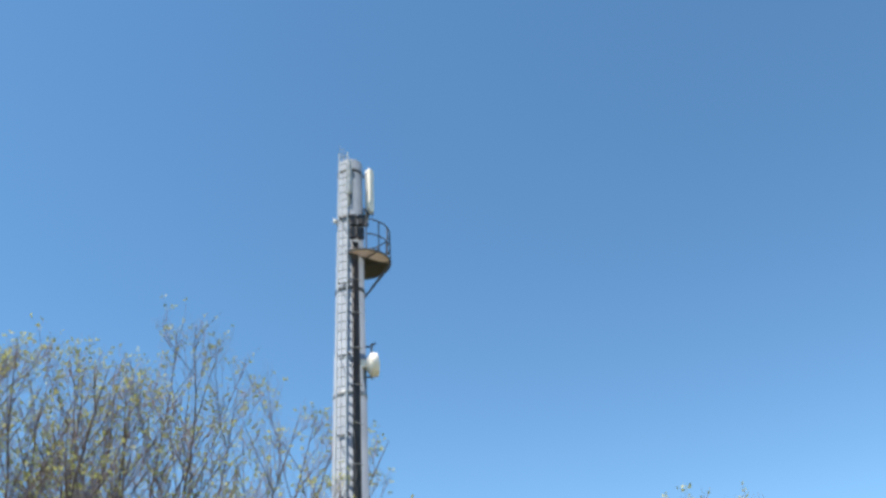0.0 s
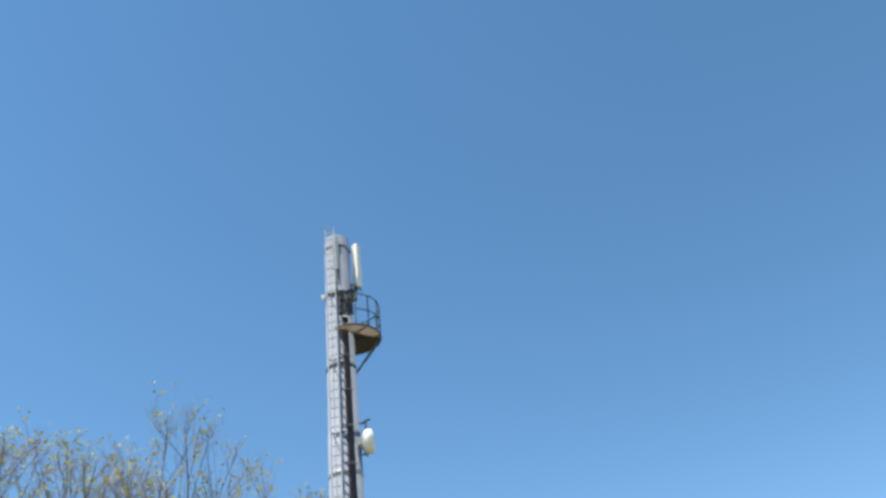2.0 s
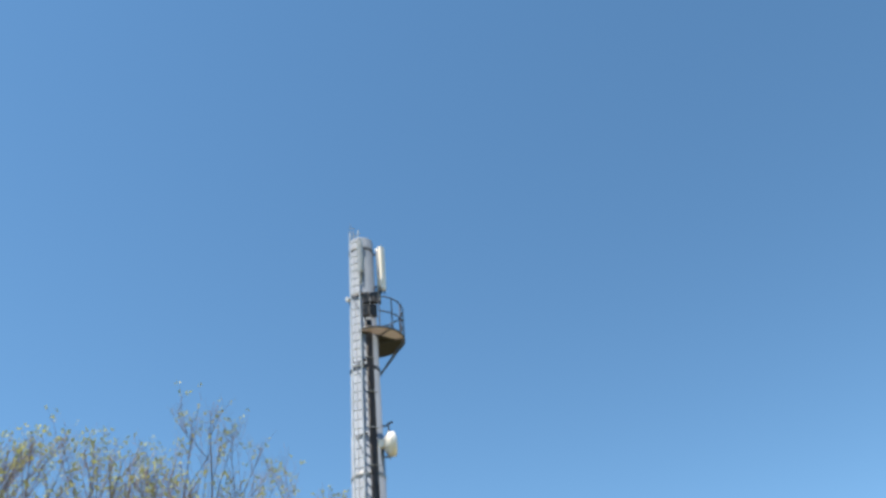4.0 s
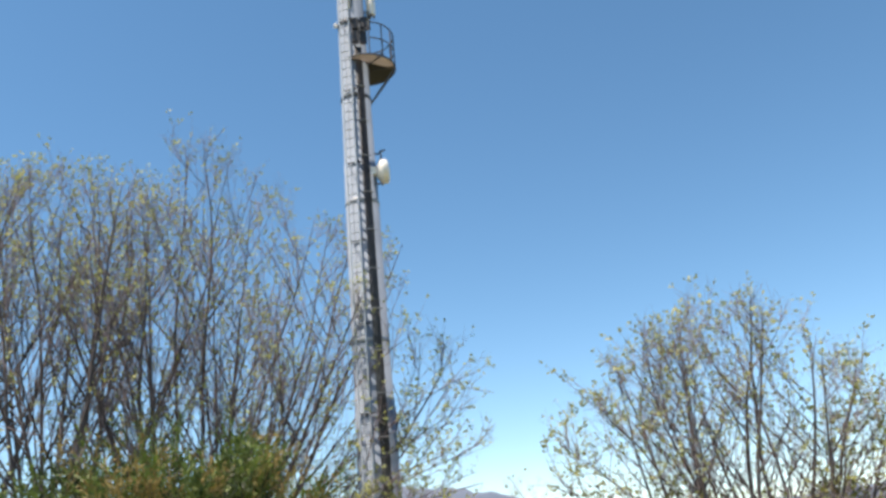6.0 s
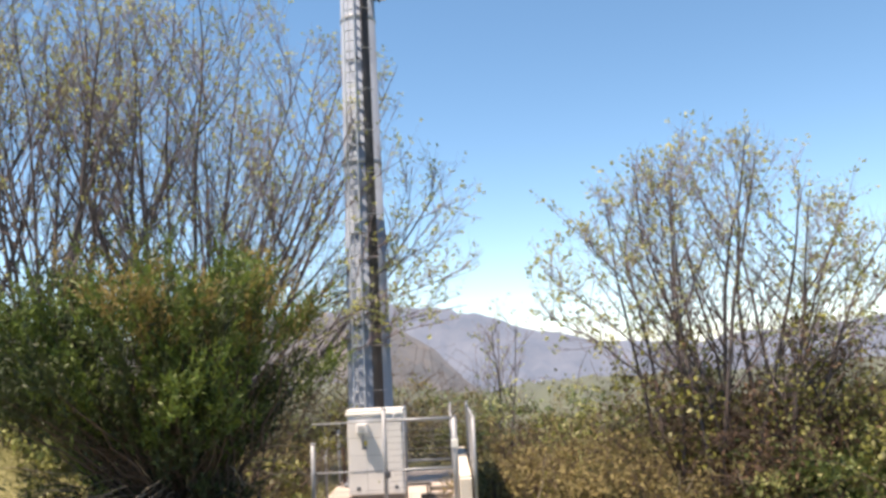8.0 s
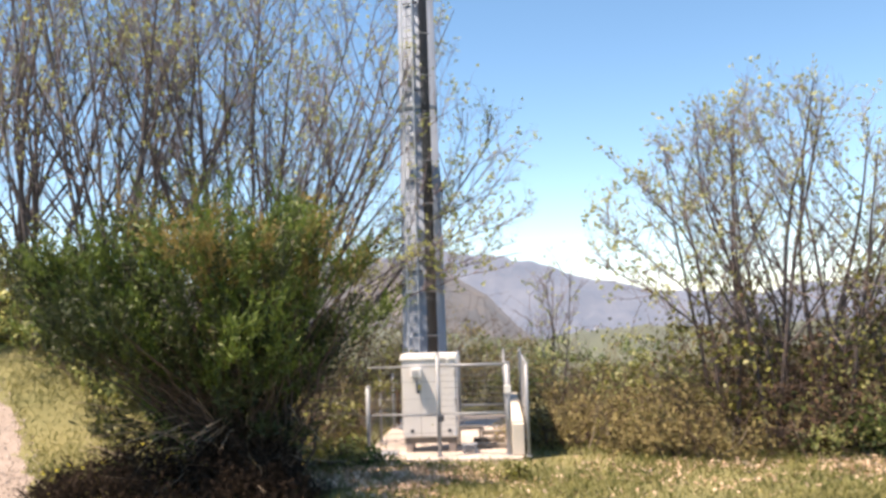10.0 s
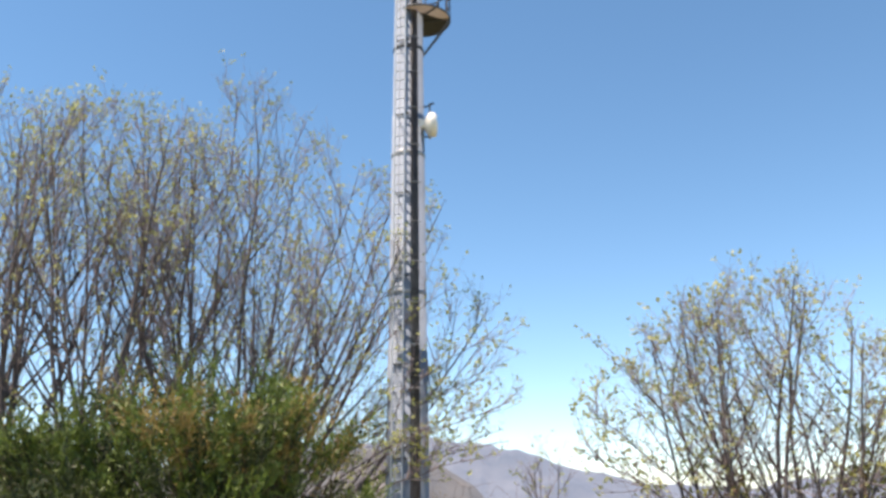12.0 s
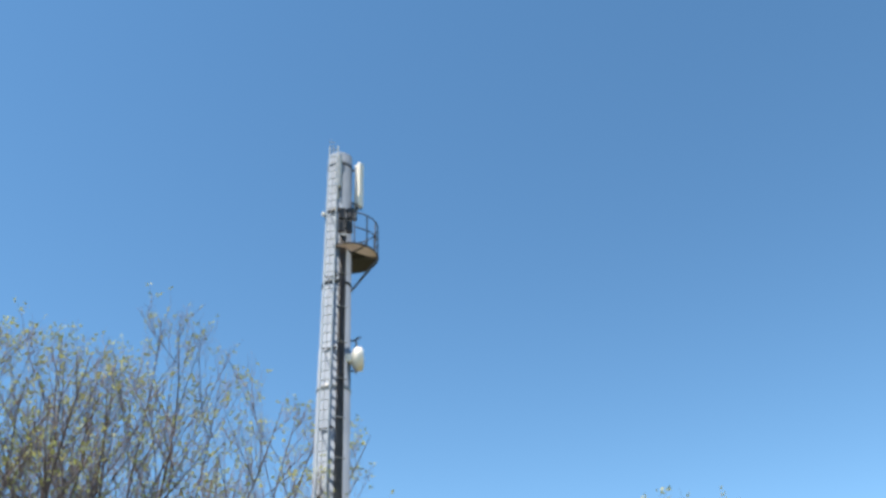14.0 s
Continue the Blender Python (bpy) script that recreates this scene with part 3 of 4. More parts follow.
def build_tree(name, base, stems, crown, label, seed, height, stem_r, leaf_mat, leaf_size, per_twig, group="", limbs=(11, 8, 3), first=0.18, lean=0.45, limb_len=0.42, shape=2.0, spread=0.95, rise=0.85, boughs=(), foot=0.35, ragged=0.1, fine=0.45, climb=0.7):
    """A tree with several stems. crown: centre and half sizes of its outline, from the base."""
    rng = np.random.default_rng(seed)
    tree = thing(name, base, label, "tree", group)
    (cx, cy, cz), (sx, sy, sz) = crown

    def inside(p):
        q = (math.hypot((p[0] - cx) / sx, (p[1] - cy) / sy)) ** shape + (abs(p[2] - cz) / sz) ** shape
        return q < 1 + ragged * noise.noise(Vector(p * 0.6)) or p[2] < cz * 0.4
    twigs, leaves = Soup(), Soup()
    tips, ways = [], []
    for sdir in stems:
        off = rng.uniform(-1, 1, 2) * np.array((foot, min(foot, 0.7)))
        ln = height * rng.uniform(0.92, 1.08) / max(0.55, unit((sdir[0] * lean, sdir[1] * lean, 1))[2])
        line = grow((off[0], off[1], -0.1), (sdir[0] * lean, sdir[1] * lean, 1), ln, 16, 0.25, 0.045, rng, inside)
        m = len(line)
        r0 = stem_r * rng.uniform(0.7, 1.15)
        stem, grown = Soup(), []
        rad = r0 * np.clip(1 - np.linspace(0, 1, m), 0, 1) ** 0.8 + 0.008
        stem.tube(line, rad, 7)
        for k in range(limbs[0]):
            f = first + (0.97 - first) * ((k + rng.uniform(0, 0.9)) / limbs[0]) ** climb
            idx = f * (m - 1)
            i0 = min(int(idx), m - 2)
            p = line[i0] + (line[i0 + 1] - line[i0]) * (idx - i0)
            t = unit(line[i0 + 1] - line[i0])
            a = rng.uniform(0, 2 * math.pi)
            o = np.array((math.cos(a), math.sin(a), 0.1))
            way = unit(t * rng.uniform(0.75, 1.25) + o * spread)
            bl = height * limb_len * (1 - 0.55 * f) * rng.uniform(0.6, 1.15)
            b = grow(p, way, bl, 9, rise, 0.05, rng, inside)
            if len(b) < 3:
                continue
            rb = max(0.012, rad[i0] * 0.55)
            limb = Soup()
            limb.tube(b, np.linspace(rb, 0.006, len(b)), 5)
            grown.append(limb)
            for q in range(limbs[1]):
                g = rng.uniform(0.2, 1.0) * (len(b) - 1)
                g0 = min(int(g), len(b) - 2)
                pp = b[g0] + (b[g0 + 1] - b[g0]) * (g - g0)
                tt = unit(b[g0 + 1] - b[g0])
                ww = unit(tt + fine * rng.normal(size=3) + np.array((0, 0, 0.45)))
                tw = grow(pp, ww, rng.uniform(0.6, 1.5) * (0.5 + bl * 0.17), 5, 0.4, 0.06, rng, inside)
                twigs.tube(tw, np.linspace(max(0.006, rb * 0.3), 0.003, len(tw)), 4)
                for e in range(limbs[2]):
                    h = rng.integers(1, len(tw))
                    t2 = grow(tw[h], unit(tw[h] - tw[h - 1]) + 0.6 * rng.normal(size=3), rng.uniform(0.2, 0.5), 3, 0.3, 0.1, rng)
                    twigs.tube(t2, np.linspace(0.0045, 0.002, len(t2)), 3)
                    tips.append(t2[-1])
                    ways.append(unit(t2[-1] - t2[0]))
                    if rng.uniform() < 0.5:
                        tips.append(t2[1])
                        ways.append(unit(t2[-1] - t2[0]))
        trunk = part("stem", stem, BARK, tree)
        for limb in grown:
            part("limb", limb, BARK, trunk)
    for x0, z0, x1, y1, z1 in boughs:
        bough = Soup()
        u = np.linspace(0, 1, 15)[:, None]
        a, c = np.array((x0, 0.0, z0)), np.array((x1, y1, z1))
        bend = np.array((x0 * 0.5 + x1 * 0.5, y1 * 1.0, z0 * 0.35 + z1 * 0.65))
        line = (1 - u) ** 2 * a + 2 * u * (1 - u) * bend + u * u * c + np.cumsum(rng.normal(size=(15, 3)) * 0.035, 0)
        bough.tube(line, np.linspace(0.032, 0.006, 15), 5)
        for k in range(26):
            g = (0.36 + 0.64 * rng.uniform()) * 14
            g0 = min(int(g), 13)
            t = unit(line[g0 + 1] - line[g0])
            b = grow(line[g0], unit(t * 0.9 + 0.6 * rng.normal(size=3) + np.array((0, 0, 0.45))), rng.uniform(0.4, 1.15), 6, 0.2, 0.1, rng)
            twigs.tube(b, np.linspace(0.01, 0.004, len(b)), 4)
            for q in range(4):
                h = rng.integers(1, len(b))
                t2 = grow(b[h], unit(b[h] - b[h - 1]) + 0.6 * rng.normal(size=3), rng.uniform(0.2, 0.5), 3, 0.2, 0.1, rng)
                twigs.tube(t2, np.linspace(0.0045, 0.002, len(t2)), 3)
                for w in (t2[-1], t2[1], b[-1]):
                    tips.append(w + rng.normal(size=3) * 0.03)
                    ways.append(unit(t2[-1] - t2[0]))
        part("bough", bough, BARK, tree)
    part("branchwork", twigs, TWIG, tree, "fine grey-brown twigs", kind="stuff")
    tips, ways = np.array(tips), np.array(ways)
    keep = rng.uniform(size=len(tips)) < np.clip(per_twig / 3.0, 0, 1)
    tips, ways = tips[keep], ways[keep]
    n = 3
    at = np.repeat(tips, n, 0) + rng.normal(size=(len(tips) * n, 3)) * leaf_size * 0.25
    leaf_soup(leaves, at, leaf_size, rng, np.repeat(ways, n, 0) + np.array((0, 0, -0.2)))
    part("crown", leaves, leaf_mat, tree, "sparse young yellow-green leaves", kind="stuff")
    return tree


def fan(n, seed, bias=(0, 0), spread=1.0):
    rng = random.Random(seed)
    return [(bias[0] + spread * math.cos(2 * math.pi * (k + rng.uniform(-0.3, 0.3)) / n) * rng.uniform(0.35, 1), bias[1] + spread * math.sin(2 * math.pi * (k + rng.uniform(-0.3, 0.3)) / n) * rng.uniform(0.35, 1)) for k in range(n)]


def gz1(x, y):
    return float(ground_z(x, y))


KIND = "many-stemmed nearly bare tree with young yellow-green leaves"
build_tree("chestnut_tree", (-6.75, 23.2, gz1(-6.75, 23.2)), fan(11, 1, (0.1, 0), 1.5) + [(0, 0), (0.3, 0.1), (-0.4, 0.2), (1.9, 0.1), (0.7, -0.4), (1.3, 0.3), (-1.6, 0.1), (2.4, -0.1), (0.1, -0.3), (-0.8, -0.2), (0.8, 0.3)], ((-0.1, 0, 5.0), (7.9, 3.4, 9.85)),
           KIND, 11, 16.5, 0.075, LEAF_YOUNG, 0.105, 0.95, "trees by the mast", limbs=(14, 8, 3), first=0.12, lean=0.36, limb_len=0.4, shape=1.45, spread=0.9, rise=0.6, foot=0.5, fine=0.55,
           boughs=((0.8, 1.9, 7.3, -2.0, 4.4), (1.1, 2.4, 7.5, -2.2, 5.4), (1.3, 3.0, 7.2, -1.9, 7.0), (1.2, 3.6, 6.3, -2.1, 8.0), (1.0, 2.8, 7.1, -1.6, 6.0), (0.9, 2.2, 7.3, -1.8, 4.2), (0.9, 2.0, 6.8, -2.2, 5.0), (0.6, 1.6, 6.6, -2.3, 3.8), (1.2, 3.2, 5.9, -1.0, 6.5), (1.0, 2.6, 7.3, -1.9, 6.3)))
build_tree("chestnut_tree", (-9.8, 21.8, gz1(-9.8, 21.8)), fan(8, 2, (0, 0), 1.4) + [(0, 0), (0.4, 0.2)], ((0.0, 0, 4.8), (6.4, 4.2, 7.7)),
           KIND, 12, 14.6, 0.075, LEAF_YOUNG, 0.105, 0.95, "trees by the mast", limbs=(13, 8, 3), first=0.12, lean=0.32, limb_len=0.42, shape=1.5, spread=0.85, rise=0.6, foot=0.7, fine=0.55)
build_tree("chestnut_tree", (-14.8, 23.0, gz1(-14.8, 23)), fan(7, 3, (0, 0), 1.3) + [(0, 0)], ((0, 0, 4.4), (6.2, 4.6, 8.0)),
           KIND, 13, 13.6, 0.075, LEAF_YOUNG, 0.105, 1.0, "trees by the mast", limbs=(13, 7, 3), first=0.12, lean=0.3, limb_len=0.44, shape=1.5, spread=0.85, rise=0.6, foot=0.5, fine=0.55)
build_tree("chestnut_tree", (-12.3, 22.4, gz1(-12.3, 22.4)), fan(6, 4, (0, 0), 1.3) + [(0, 0)], ((0, 0, 4.6), (5.4, 4.0, 7.3)),
           KIND, 16, 13.8, 0.075, LEAF_YOUNG, 0.105, 1.0, "trees by the mast", limbs=(13, 7, 3), first=0.12, lean=0.3, limb_len=0.42, shape=1.5, spread=0.85, rise=0.6, foot=0.5, fine=0.55)
build_tree("oak_tree", (5.65, 18.0, gz1(5.65, 18.0)), fan(8, 5, (0, 0), 1.0) + [(0, 0), (-0.2, 0), (0.6, 0), (0.3, -0.3), (-0.7, 0.2), (-1.4, 0.4), (1.5, 0.2), (1.0, -0.6), (-1.0, -0.3)], ((0.0, 0, 3.2), (3.9, 2.9, 4.3)),
           "small many-stemmed tree with sparse pale spring leaves", 14, 8.2, 0.05, LEAF_ROUND, 0.105, 1.0, limbs=(10, 6, 3), lean=0.22, first=0.2, limb_len=0.36, shape=1.5, spread=1.0, rise=0.4, foot=1.4, ragged=0.22, fine=0.7, climb=0.85,
           boughs=((-0.9, 1.5, -3.9, -0.4, 3.9), (-0.7, 1.9, -3.4, 0.2, 4.8), (-0.5, 2.0, -2.8, 0.0, 5.5), (1.2, 1.8, 3.5, 0.0, 4.8), (1.0, 2.0, 2.9, 0.2, 5.6), (1.3, 1.6, 3.6, -0.3, 3.9)))
build_tree("sapling", (1.65, 26.0, gz1(1.65, 26)), [(0.2, 0), (-0.4, 0.1), (0.5, 0.3)], ((0, 0, 2.0), (1.3, 1.2, 2.4)),
           "thin sapling with a few pale leaves", 15, 4.4, 0.03, LEAF_ROUND, 0.1, 1.0, limbs=(7, 4, 2), lean=0.3)


def build_bush():
    """A big tree heath: many stems that fan out, feathery green shoots, faded flower tips and dead wood low down."""
    rng = np.random.default_rng(21)
    base = (-4.35, 15.0, gz1(-4.35, 15.0))
    bush = thing("heath_bush", base, "large dark green feathery heath bush with faded orange tips", "bush")
    shoots, shady_shoots, rusty, dead, skirt = Soup(), Soup(), Soup(), Soup(), Soup()
    axes, dirs, rust, shady = [], [], [], []

    plumes = []
    heads = unit(rng.normal(size=(120, 3)))
    while len(plumes) < 330:
        d = unit(heads[rng.integers(0, 120)] + 0.11 * rng.normal(size=3))
        q = rng.uniform(0.2, 1.0) ** 0.5
        p = np.array((-0.85, -0.2, 2.85)) + d * q * np.array((3.2, 2.5, 2.45)) * (1 + 0.45 * noise.noise(Vector(d * 2.6)))
        if p[2] > 0.95 + 0.6 * rng.uniform() + (0.42 if p[0] < -1 else 0.38) * math.hypot(p[0] + 0.1, 0.7 * p[1]) and p[2] < 5.25 - 0.5 * abs(p[0] + 0.2) and p[1] < 1.1 and p[0] < 2.3 and (len(plumes) < 250 or p[2] > 2.6):
            plumes.append(p)
    # Extra low clumps that fill the bush's shaded middle with dark shoots.
    for k in range(32):
        plumes.append(np.array((-0.1 + 0.7 * rng.normal(), -0.4 + 0.5 * rng.normal(), rng.uniform(0.8, 1.9))))
    for p in plumes:
        start = np.array((rng.uniform(-0.45, 0.75), rng.uniform(-0.45, 0.45), -0.05))
        t = np.linspace(0, 1, 10)[:, None]
        bow = np.array((start[0] * 0.4 + p[0] * 0.38, p[1] * 0.38, p[2] * 0.5))
        line = (1 - t) ** 2 * start + 2 * t * (1 - t) * bow + t * t * p + np.sin(t * math.pi) * rng.normal(size=(10, 3)) * 0.09
        wood = Soup()
        wood.tube(line, np.linspace(rng.uniform(0.016, 0.048), 0.007, 10), 5)
        part("stem", wood, HEATH_BARK, bush)
        out = unit(p - np.array((-0.5, -0.1, 0.6)))
        size = rng.uniform(0.65, 1.4)
        faded = p[2] > 3.75 - 0.12 * p[0] + 0.8 * noise.noise(Vector(p * 0.9)) and p[0] > -1.8 and rng.uniform() < 0.7
        m = int(30 * size)
        at = p + out * rng.uniform(-0.6, 0.35, (m, 1)) * size + rng.normal(size=(m, 3)) * 0.09 * size
        axes.extend(at)
        dirs.extend(unit(out * 0.8 + np.array((0, 0, 0.7)) + 0.5 * rng.normal(size=(m, 3))))
        rust.extend([faded] * m)
        # Clumps picked by noise, more of them low, take the shade colour.
        shady.extend([noise.noise(Vector(p * 1.3)) + 0.25 * rng.normal() + 0.2 * (2.6 - p[2]) > -0.08] * m)
    axes, dirs, rust, shady = np.array(axes), np.array(dirs), np.array(rust), np.array(shady)
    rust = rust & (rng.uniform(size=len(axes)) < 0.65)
    shady = shady & ~rust

    def sprigs(soup, at, dr, n, length, size=0.125):
        m = len(at)
        t = np.tile(np.linspace(0.05, 1, n), m)
        P, D = np.repeat(at, n, 0), np.repeat(dr, n, 0)
        leaf_soup(soup, P + D * (t * length)[:, None], size, rng, D * 1.1, 0.1, 0.24)
    sprigs(shoots, axes[~rust & ~shady], dirs[~rust & ~shady], 10, 0.33)
    sprigs(shady_shoots, axes[shady], dirs[shady], 10, 0.33)
    sprigs(rusty, axes[rust], dirs[rust], 8, 0.26, 0.12)
    for k in range(100):
        a = rng.uniform(0, 2 * math.pi)
        p = np.array((math.cos(a) * rng.uniform(0.2, 1.9) - 0.3, math.sin(a) * rng.uniform(0.2, 1.3) - 0.7, rng.uniform(0.2, 1.7)))
        ln = grow(p, np.array((p[0] * 0.8, p[1] * 0.8, rng.uniform(-0.4, 0.9))), rng.uniform(0.4, 1.1), 5, -0.2, 0.14, rng)
        dead.tube(ln, np.linspace(0.0095, 0.004, len(ln)), 4)
    # Low mound of withered sprigs that also stands in for the bush's ground shade.
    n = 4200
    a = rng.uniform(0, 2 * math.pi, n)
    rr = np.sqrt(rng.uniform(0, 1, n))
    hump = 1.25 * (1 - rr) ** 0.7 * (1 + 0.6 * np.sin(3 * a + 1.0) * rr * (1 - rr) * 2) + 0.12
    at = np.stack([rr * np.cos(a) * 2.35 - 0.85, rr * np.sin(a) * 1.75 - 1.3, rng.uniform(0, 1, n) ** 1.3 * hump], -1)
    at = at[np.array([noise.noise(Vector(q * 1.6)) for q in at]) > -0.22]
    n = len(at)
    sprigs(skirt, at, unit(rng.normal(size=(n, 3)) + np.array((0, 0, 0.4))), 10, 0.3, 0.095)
    part("withered_shade_skirt", skirt, SKIRT, bush, "withered growth round the base, darkened for the shade under the bush", kind="stuff")
    part("foliage", shoots, NEEDLE, bush, "feathery green shoots", kind="stuff")
    part("shade_foliage", shady_shoots, NEEDLE_SHADE, bush, "shoots darkened for the shade inside the bush", kind="stuff")
    part("flower_growth", rusty, NEEDLE_RUST, bush, "faded orange-brown tips", kind="stuff")
    part("deadwood", dead, DEADWOOD, bush, "bleached dead twigs", kind="stuff")


build_bush()


def build_shrub(x, y, w, h, leaf, size, count, seed, label, category="shrub", group="", canes=26, name="shrub", wood=HEATH_BARK):
    """An untidy shrub of arching canes with leaves along them."""
    rng = np.random.default_rng(seed)
    s = thing(name, (x, y, gz1(x, y)), label, category, group)
    cane, lv = Soup(), Soup()
    places = []
    for k in range(canes):
        a = rng.uniform(0, 2 * math.pi)
        st = np.array((rng.normal() * w * 0.28, rng.normal() * w * 0.22, -0.05))
        ln = grow(st, (math.cos(a) * 0.6, math.sin(a) * 0.5, 1), h * rng.uniform(0.6, 1.3), 8, -0.75, 0.13, rng)
        cane.tube(ln, np.linspace(0.013, 0.004, len(ln)), 4)
        places.append(ln[1:])
        for q in range(4):
            i0 = rng.integers(2, len(ln))
            t = grow(ln[i0], unit(rng.normal(size=3)) + np.array((0, 0, 0.5)), h * 0.3, 4, -0.1, 0.15, rng)
            cane.tube(t, np.linspace(0.007, 0.003, len(t)), 3)
            places.append(t[1:])
    P = np.concatenate(places)
    P = P[P[:, 2] > 0.05]
    tufts = P[rng.integers(0, len(P), max(6, count // 34))]
    at = tufts[rng.integers(0, len(tufts), count)] + rng.normal(size=(count, 3)) * np.array((0.15, 0.15, 0.11)) * (0.6 + 0.25 * h)
    at[:, 2] = np.maximum(at[:, 2], 0.04)
    leaf_soup(lv, at, size, rng, None, 0.35, 0.3 if leaf in (LEAF_DRY, LEAF_BROWN) else 0.6)
    part("cane_tangle", cane, wood, s)
    part("foliage", lv, leaf, s, kind="stuff")
    return s


rng = random.Random(31)
# brambles and scrub round the right tree
for k in range(20):
    x = 2.9 + 0.36 * k + rng.uniform(-0.2, 0.2)
    y = 17.2 + rng.uniform(-0.5, 1.8)
    lf = (LEAF_BRAMBLE, LEAF_BROWN, LEAF_ROUND if k == 12 else LEAF_BROWN, LEAF_BROWN, LEAF_BRAMBLE)[k % 5] if x > 4 else LEAF_DRY
    build_shrub(x, y, 1.5, 0.75 + 2.3 * smooth(3.2, 5.0, x) * rng.uniform(0.45, 1.1), lf, 0.115, rng.choice((900, 1400, 1900)), 100 + k, "tangled bramble scrub with yellow-green leaves", "bramble", "bramble thicket", 24)
for k, (x, y, h) in enumerate(((7.2, 16.6, 1.2), (7.9, 16.9, 1.5), (8.7, 16.7, 1.4), (9.6, 17.0, 1.6))):
    build_shrub(x, y, 1.2, h, LEAF_DEEP, 0.1, 2600, 140 + k, "dense deep green shrub before the thicket", "shrub", "green shrubs", 22)
for k, (x, y, h) in enumerate(((6.0, 19.0, 4.2), (7.4, 18.8, 4.6), (8.6, 18.9, 4.4), (10.2, 19.2, 4.8), (4.6, 19.2, 3.4), (6.8, 18.4, 3.6), (9.4, 18.4, 3.8))):
    build_shrub(x, y, 1.8, h, LEAF_BROWN if k % 2 else LEAF_BRAMBLE, 0.13, 1500, 150 + k, "tall dark scrub behind the small tree", "shrub", "tall scrub", 26)
# dry scrub behind and beside the compound
for k in range(22):
    x = -7.0 + 0.75 * k + rng.uniform(-0.3, 0.3)
    y = 26.2 + rng.uniform(-0.6, 3.5)
    build_shrub(x, y, 1.9, (3.0 if x < 0.1 else 1.0) + rng.uniform(-0.4, 0.7), (LEAF_DRY, LEAF_DRY, LEAF_BRAMBLE, LEAF_DRY)[k % 4], 0.12, 900, 170 + k, "dry brown and olive scrub on the slope", "shrub", "dry scrub", 30)
for k in range(9):
    x, y = 1.2 + 0.28 * k + rng.uniform(-0.2, 0.2), 18.6 + 0.75 * k * rng.uniform(0.6, 1)
    build_shrub(x, y, 1.2, 0.75 + rng.uniform(0, 0.6), LEAF_BRAMBLE if k == 5 else LEAF_DRY, 0.12, 800, 200 + k, "dry rusty scrub beside the fence", "shrub", "dry scrub", 24)
for k in range(5):
    x, y = -3.7 - 0.5 * k + rng.uniform(-0.2, 0.2), 17.6 + rng.uniform(0, 2.2)
    build_shrub(x, y, 1.3, 1.2 + rng.uniform(0, 0.8), LEAF_DRY if k % 2 else LEAF_BRAMBLE, 0.12, 700, 220 + k, "brown undergrowth below the trees", "shrub", "undergrowth", 26)
for k in range(14):
    x, y = -9.2 - 0.8 * k + rng.uniform(-0.3, 0.3), 20.7 + 0.33 * k + rng.uniform(0, 1.0)
    build_shrub(x, y, 1.8, 2.1 + rng.uniform(0, 0.9), LEAF_BRAMBLE if k % 3 == 2 else LEAF_YOUNG, 0.15, 1900, 240 + k, "yellow-green shrub on the bank under the trees", "shrub", "bank shrubs", 26)
for k in range(14):
    x, y = -9 + 2.0 * k + rng.uniform(-0.5, 0.5), 36 + rng.uniform(0, 16)
    build_shrub(x, y, 3.6, (3.2 if x < -1 or x > 9 else 2.3) + rng.uniform(0, 1.3), (LEAF_DRY, LEAF_DEEP, LEAF_DEEP)[k % 3], 0.18, 2000, 260 + k, "leafing scrub lower on the slope", "shrub", "slope scrub", 34)

for k, (x, y, h) in enumerate(((2.5, 20.6, 2.6), (3.1, 21.4, 2.9), (1.9, 23.0, 2.2), (3.4, 19.8, 2.2))):
    build_shrub(x, y, 0.9, h, LEAF_ROUND, 0.11, 260, 290 + k, "thin leafing shrub with pale green leaves", "shrub", "leafing shrubs", 12)

for k, (x, y, h) in enumerate(((-3.05, 16.5, 0.45), (-2.6, 16.6, 0.3), (-3.4, 16.3, 0.55), (-3.1, 17.2, 0.5), (0.15, 15.1, 0.28), (-7.3, 16.2, 0.45), (-7.9, 17.3, 0.5), (-6.9, 17.6, 0.5), (-8.7, 18.6, 0.5), (-7.6, 19.2, 0.55), (-9.3, 19.8, 0.5), (-6.8, 15.2, 0.35))):
    build_shrub(x, y, 0.5, h, LEAF_DEEP if k % 2 else LEAF_BRAMBLE, 0.1, 260, 310 + k, "low green tuft of weeds in the grass", "weeds", "weed tufts", 14, "weed_tuft")

# bleached dead branches in the scrub
for k, (x, y, dx, dz) in enumerate(((2.3, 17.6, -0.5, 0.8), (3.9, 16.9, 0.45, 0.6), (5.6, 16.7, -0.4, 0.7), (-2.9, 14.6, -0.7, 0.45), (-6.2, 13.9, 0.5, 0.6), (1.7, 18.2, 0.2, 1.3))):
    branch = thing("dead_branch", (x, y, gz1(x, y)), "bleached dead branch sticking out of the scrub", "branch", "dead branches")
    brng = np.random.default_rng(300 + k)
    s = Soup()
    ln = grow((0, 0, -0.03), (dx, -0.2, dz), 1.1, 7, 0.1, 0.1, brng)
    s.tube(ln, np.linspace(0.02, 0.007, len(ln)), 6)
    part("limb", s, DEADWOOD, branch)
    s = Soup()
    tw = grow(ln[3], (dx * 0.3, 0.2, dz), 0.45, 5, 0.1, 0.12, brng)
    s.tube(tw, np.linspace(0.01, 0.004, len(tw)), 5)
    part("side_twig", s, DEADWOOD, branch)

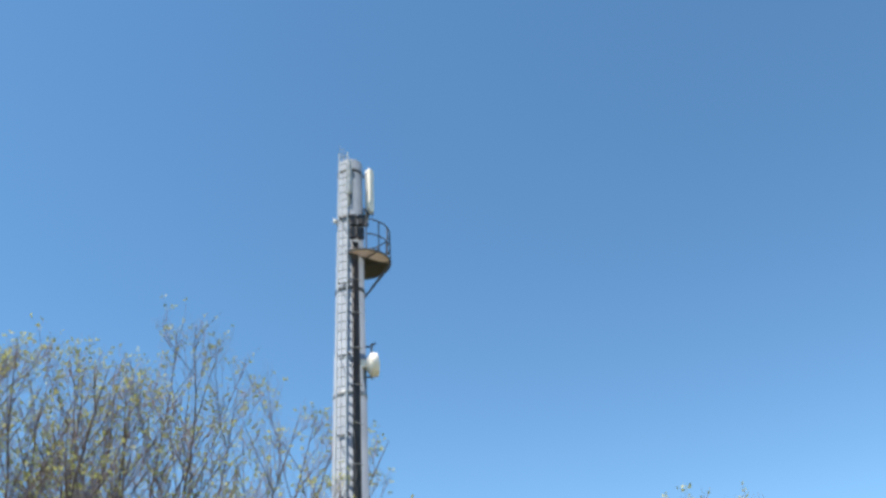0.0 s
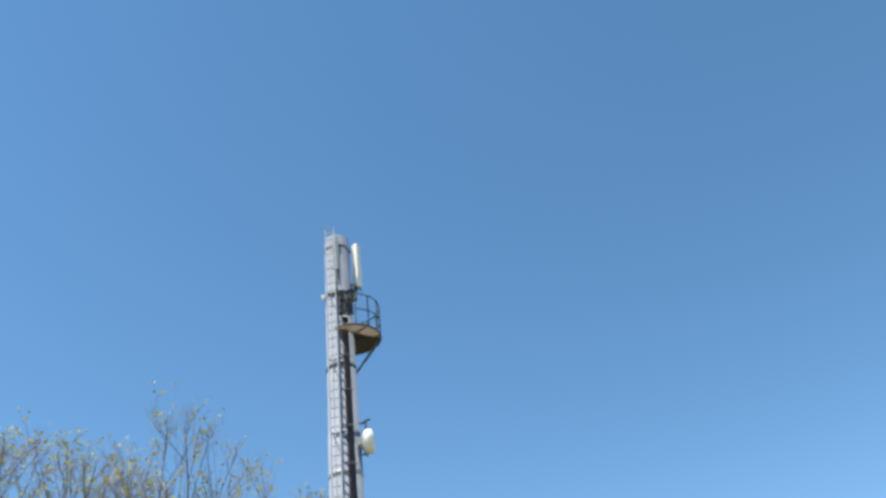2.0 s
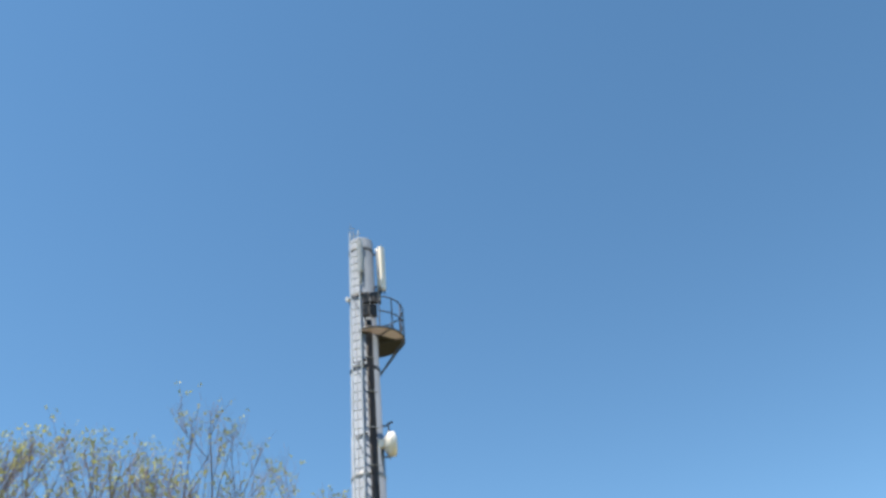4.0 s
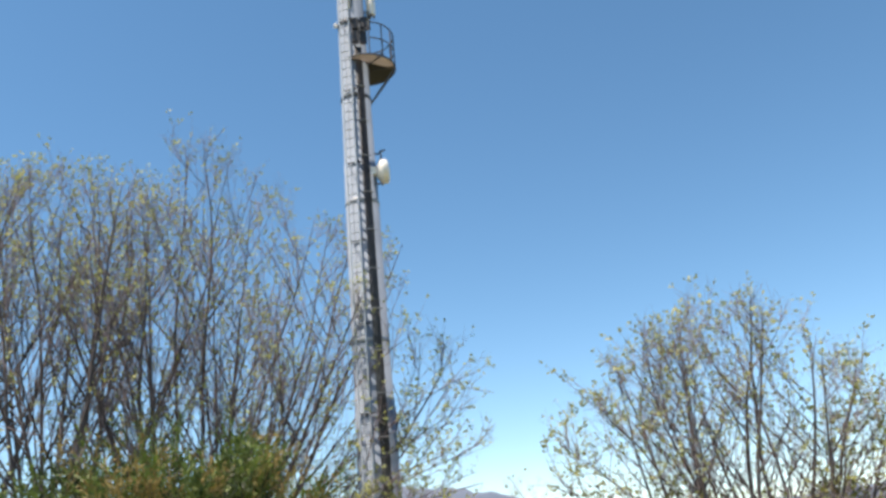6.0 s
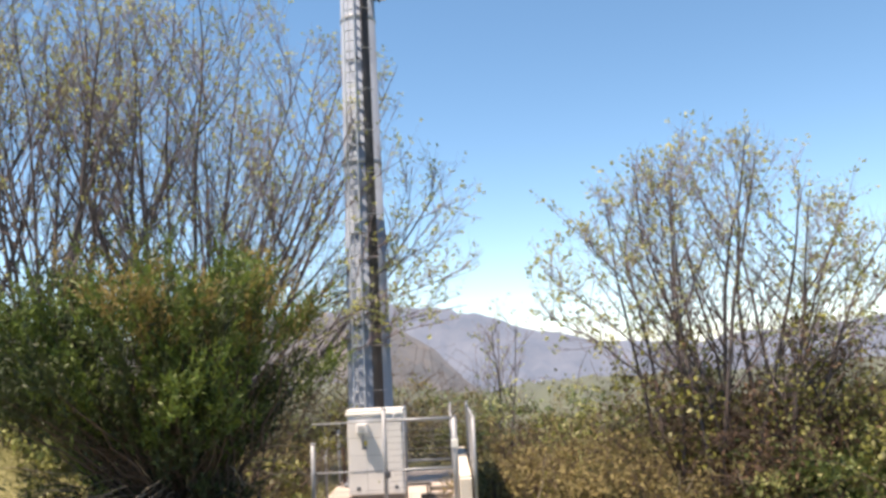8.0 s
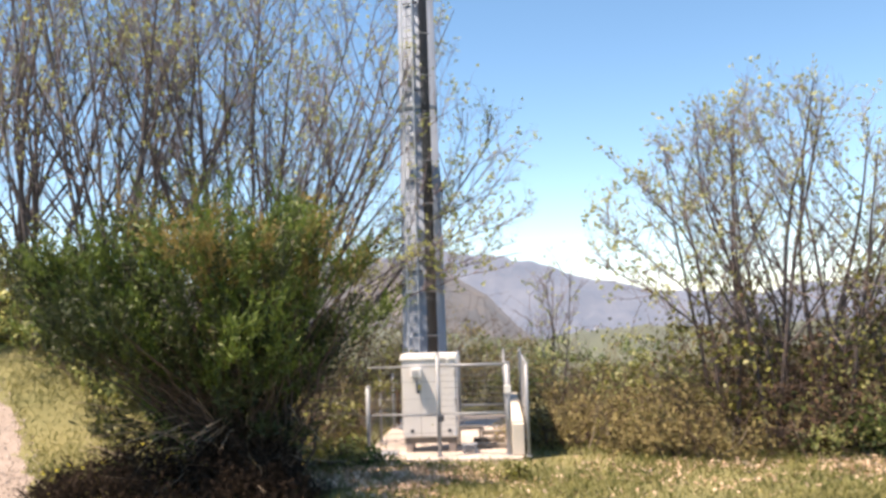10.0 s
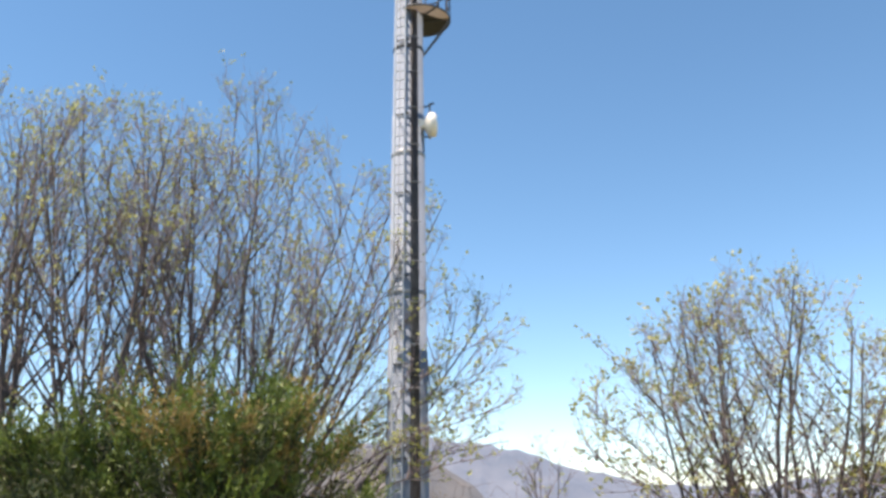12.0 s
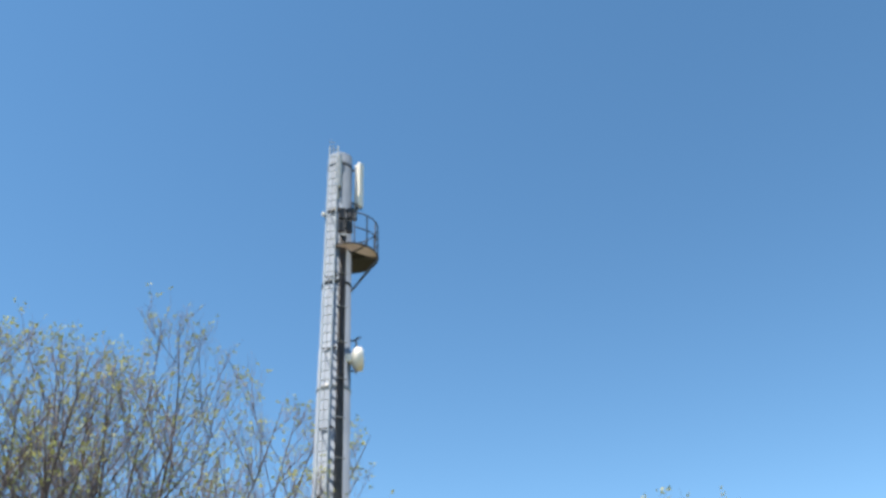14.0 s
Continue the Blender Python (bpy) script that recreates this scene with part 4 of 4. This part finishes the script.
# white houses far off in the valley
for k, (az, d, w) in enumerate(((5.2, 1935, 9), (5.6, 1930, 7), (6.2, 1945, 8))):
    x, y = d * math.sin(math.radians(az)), d * math.cos(math.radians(az))
    share = 1 - (abs(d - 2600) / 900) ** 1.5
    z = -120 + (math.tan(math.radians(2.7)) * 2600 + 120) * share + EYE - 3
    h = thing("house", (x, y, z), "small white house on the far hillside", "house", "far houses")
    part("wall", box(-w / 2, w / 2, -5, 5, 0, 8, 0.05), WHITE_WALL, h)
    bm = bmesh.new()
    p = [bm.verts.new(c) for c in ((-w / 2 - 0.5, -5.5, 8), (w / 2 + 0.5, -5.5, 8), (w / 2 + 0.5, 5.5, 8), (-w / 2 - 0.5, 5.5, 8), (-w / 2 - 0.5, 0, 10), (w / 2 + 0.5, 0, 10))]
    for q in ((0, 1, 5, 4), (2, 3, 4, 5), (0, 4, 3), (1, 2, 5), (3, 2, 1, 0)):
        bm.faces.new([p[i] for i in q])
    part("roof", bm, RUST, h)

# ---- ground cover ----
nrng = np.random.default_rng(51)


def free(x, y):
    """True where turf can grow: off the slab and the track."""
    e = np.interp(y, [3, 9, 14, 18, 22.6, 26, 32], [-4.1, -5.9, -7.5, -10.2, -14.3, -18.2, -25.0])
    on_track = (x < e + 0.1 * np.sin(y * 3)) & (x > e - 3.3)
    on_slab = (x > -2.87) & (x < 0.5) & (y > 16.93) & (y < 24.7)
    return ~on_track & ~on_slab


def patch(x, y, s, seed):
    return np.array([noise.noise(Vector((a * s, b * s, seed))) for a, b in zip(x, y)])


soup = Soup()
n = 150000
r = np.sqrt(nrng.uniform(10.5**2, 25**2, n))
a = np.radians(nrng.uniform(-42, 38, n))
x, y = r * np.sin(a), r * np.cos(a)
pt = patch(x, y, 0.5, 2.0)
keep = free(x, y) & (nrng.uniform(size=n) < 0.62 + 0.7 * pt) & ~((x > 2) & (y > 18))
x, y, pt = x[keep], y[keep], pt[keep]
n = len(x)
at = np.stack([x, y, ground_z(x, y) - 0.01], -1)
bend = nrng.normal(size=(n, 3)) * np.array((0.5, 0.5, 0.1)) + np.array((0, 0, 1.0))
leaf_soup(soup, at, 0.16, nrng, bend, 0.2, 0.12)
turf = tagged(new("grass", soup.mesh("grass")), "short patchy green and straw-coloured grass", "grass", kind="stuff")
turf.data.materials.append(GRASS)

soup = Soup()
x = np.concatenate([nrng.normal(-2.2, 0.9, 11000), nrng.normal(6.3, 2.2, 6000), nrng.uniform(-6, 9, 1500)])
y = np.concatenate([nrng.normal(14.9, 0.75, 11000), nrng.normal(15.4, 0.6, 6000), nrng.uniform(12, 17, 1500)])
keep = free(x, y) & (patch(x, y, 0.9, 6.0) + 0.5 * patch(x, y, 2.6, 9.0) > nrng.uniform(-0.35, 0.25, len(x)))
x, y = x[keep], y[keep]
at = np.stack([x, y, ground_z(x, y) + nrng.uniform(0.01, 0.06, len(x))], -1)
flat = nrng.normal(size=(len(x), 3)) * np.array((1, 1, 0.18))
leaf_soup(soup, at, 0.085, nrng, flat, 0.5, 0.5)
litter = tagged(new("leaf_litter", soup.mesh("leaf_litter")), "drift of pale brown dead leaves on the grass", "leaf litter", kind="stuff")
litter.data.materials.append(LITTER)

soup = Soup()
x = nrng.uniform(-8.5, -5.5, 90)
y = nrng.uniform(13.5, 18.5, 90)
keep = free(x, y)
x, y = x[keep], y[keep]
at = np.repeat(np.stack([x, y, ground_z(x, y) + 0.17], -1), 5, 0)
leaf_soup(soup, at, 0.05, nrng, None, 0.2, 0.8)
flowers = tagged(new("wild_flowers", soup.mesh("wild_flowers")), "small yellow wild flowers in the grass", "flowers", kind="stuff")
flowers.data.materials.append(FLOWER)

soup = Soup()
y = nrng.uniform(9, 27, 5000)
x = np.interp(y, [3, 9, 14, 18, 22.6, 26, 32], [-4.1, -5.9, -7.5, -10.2, -14.3, -18.2, -25.0]) - nrng.uniform(-0.25, 3.4, 5000)
at = np.stack([x, y, ground_z(x, y) + 0.03], -1)
leaf_soup(soup, at, 0.055, nrng, nrng.normal(size=(5000, 3)) * np.array((1, 1, 0.25)), 1.2, 0.9)
stones = tagged(new("loose_gravel", soup.mesh("loose_gravel", False)), "loose pale gravel on the track", "gravel", kind="stuff")
stones.data.materials.append(CONCRETE)
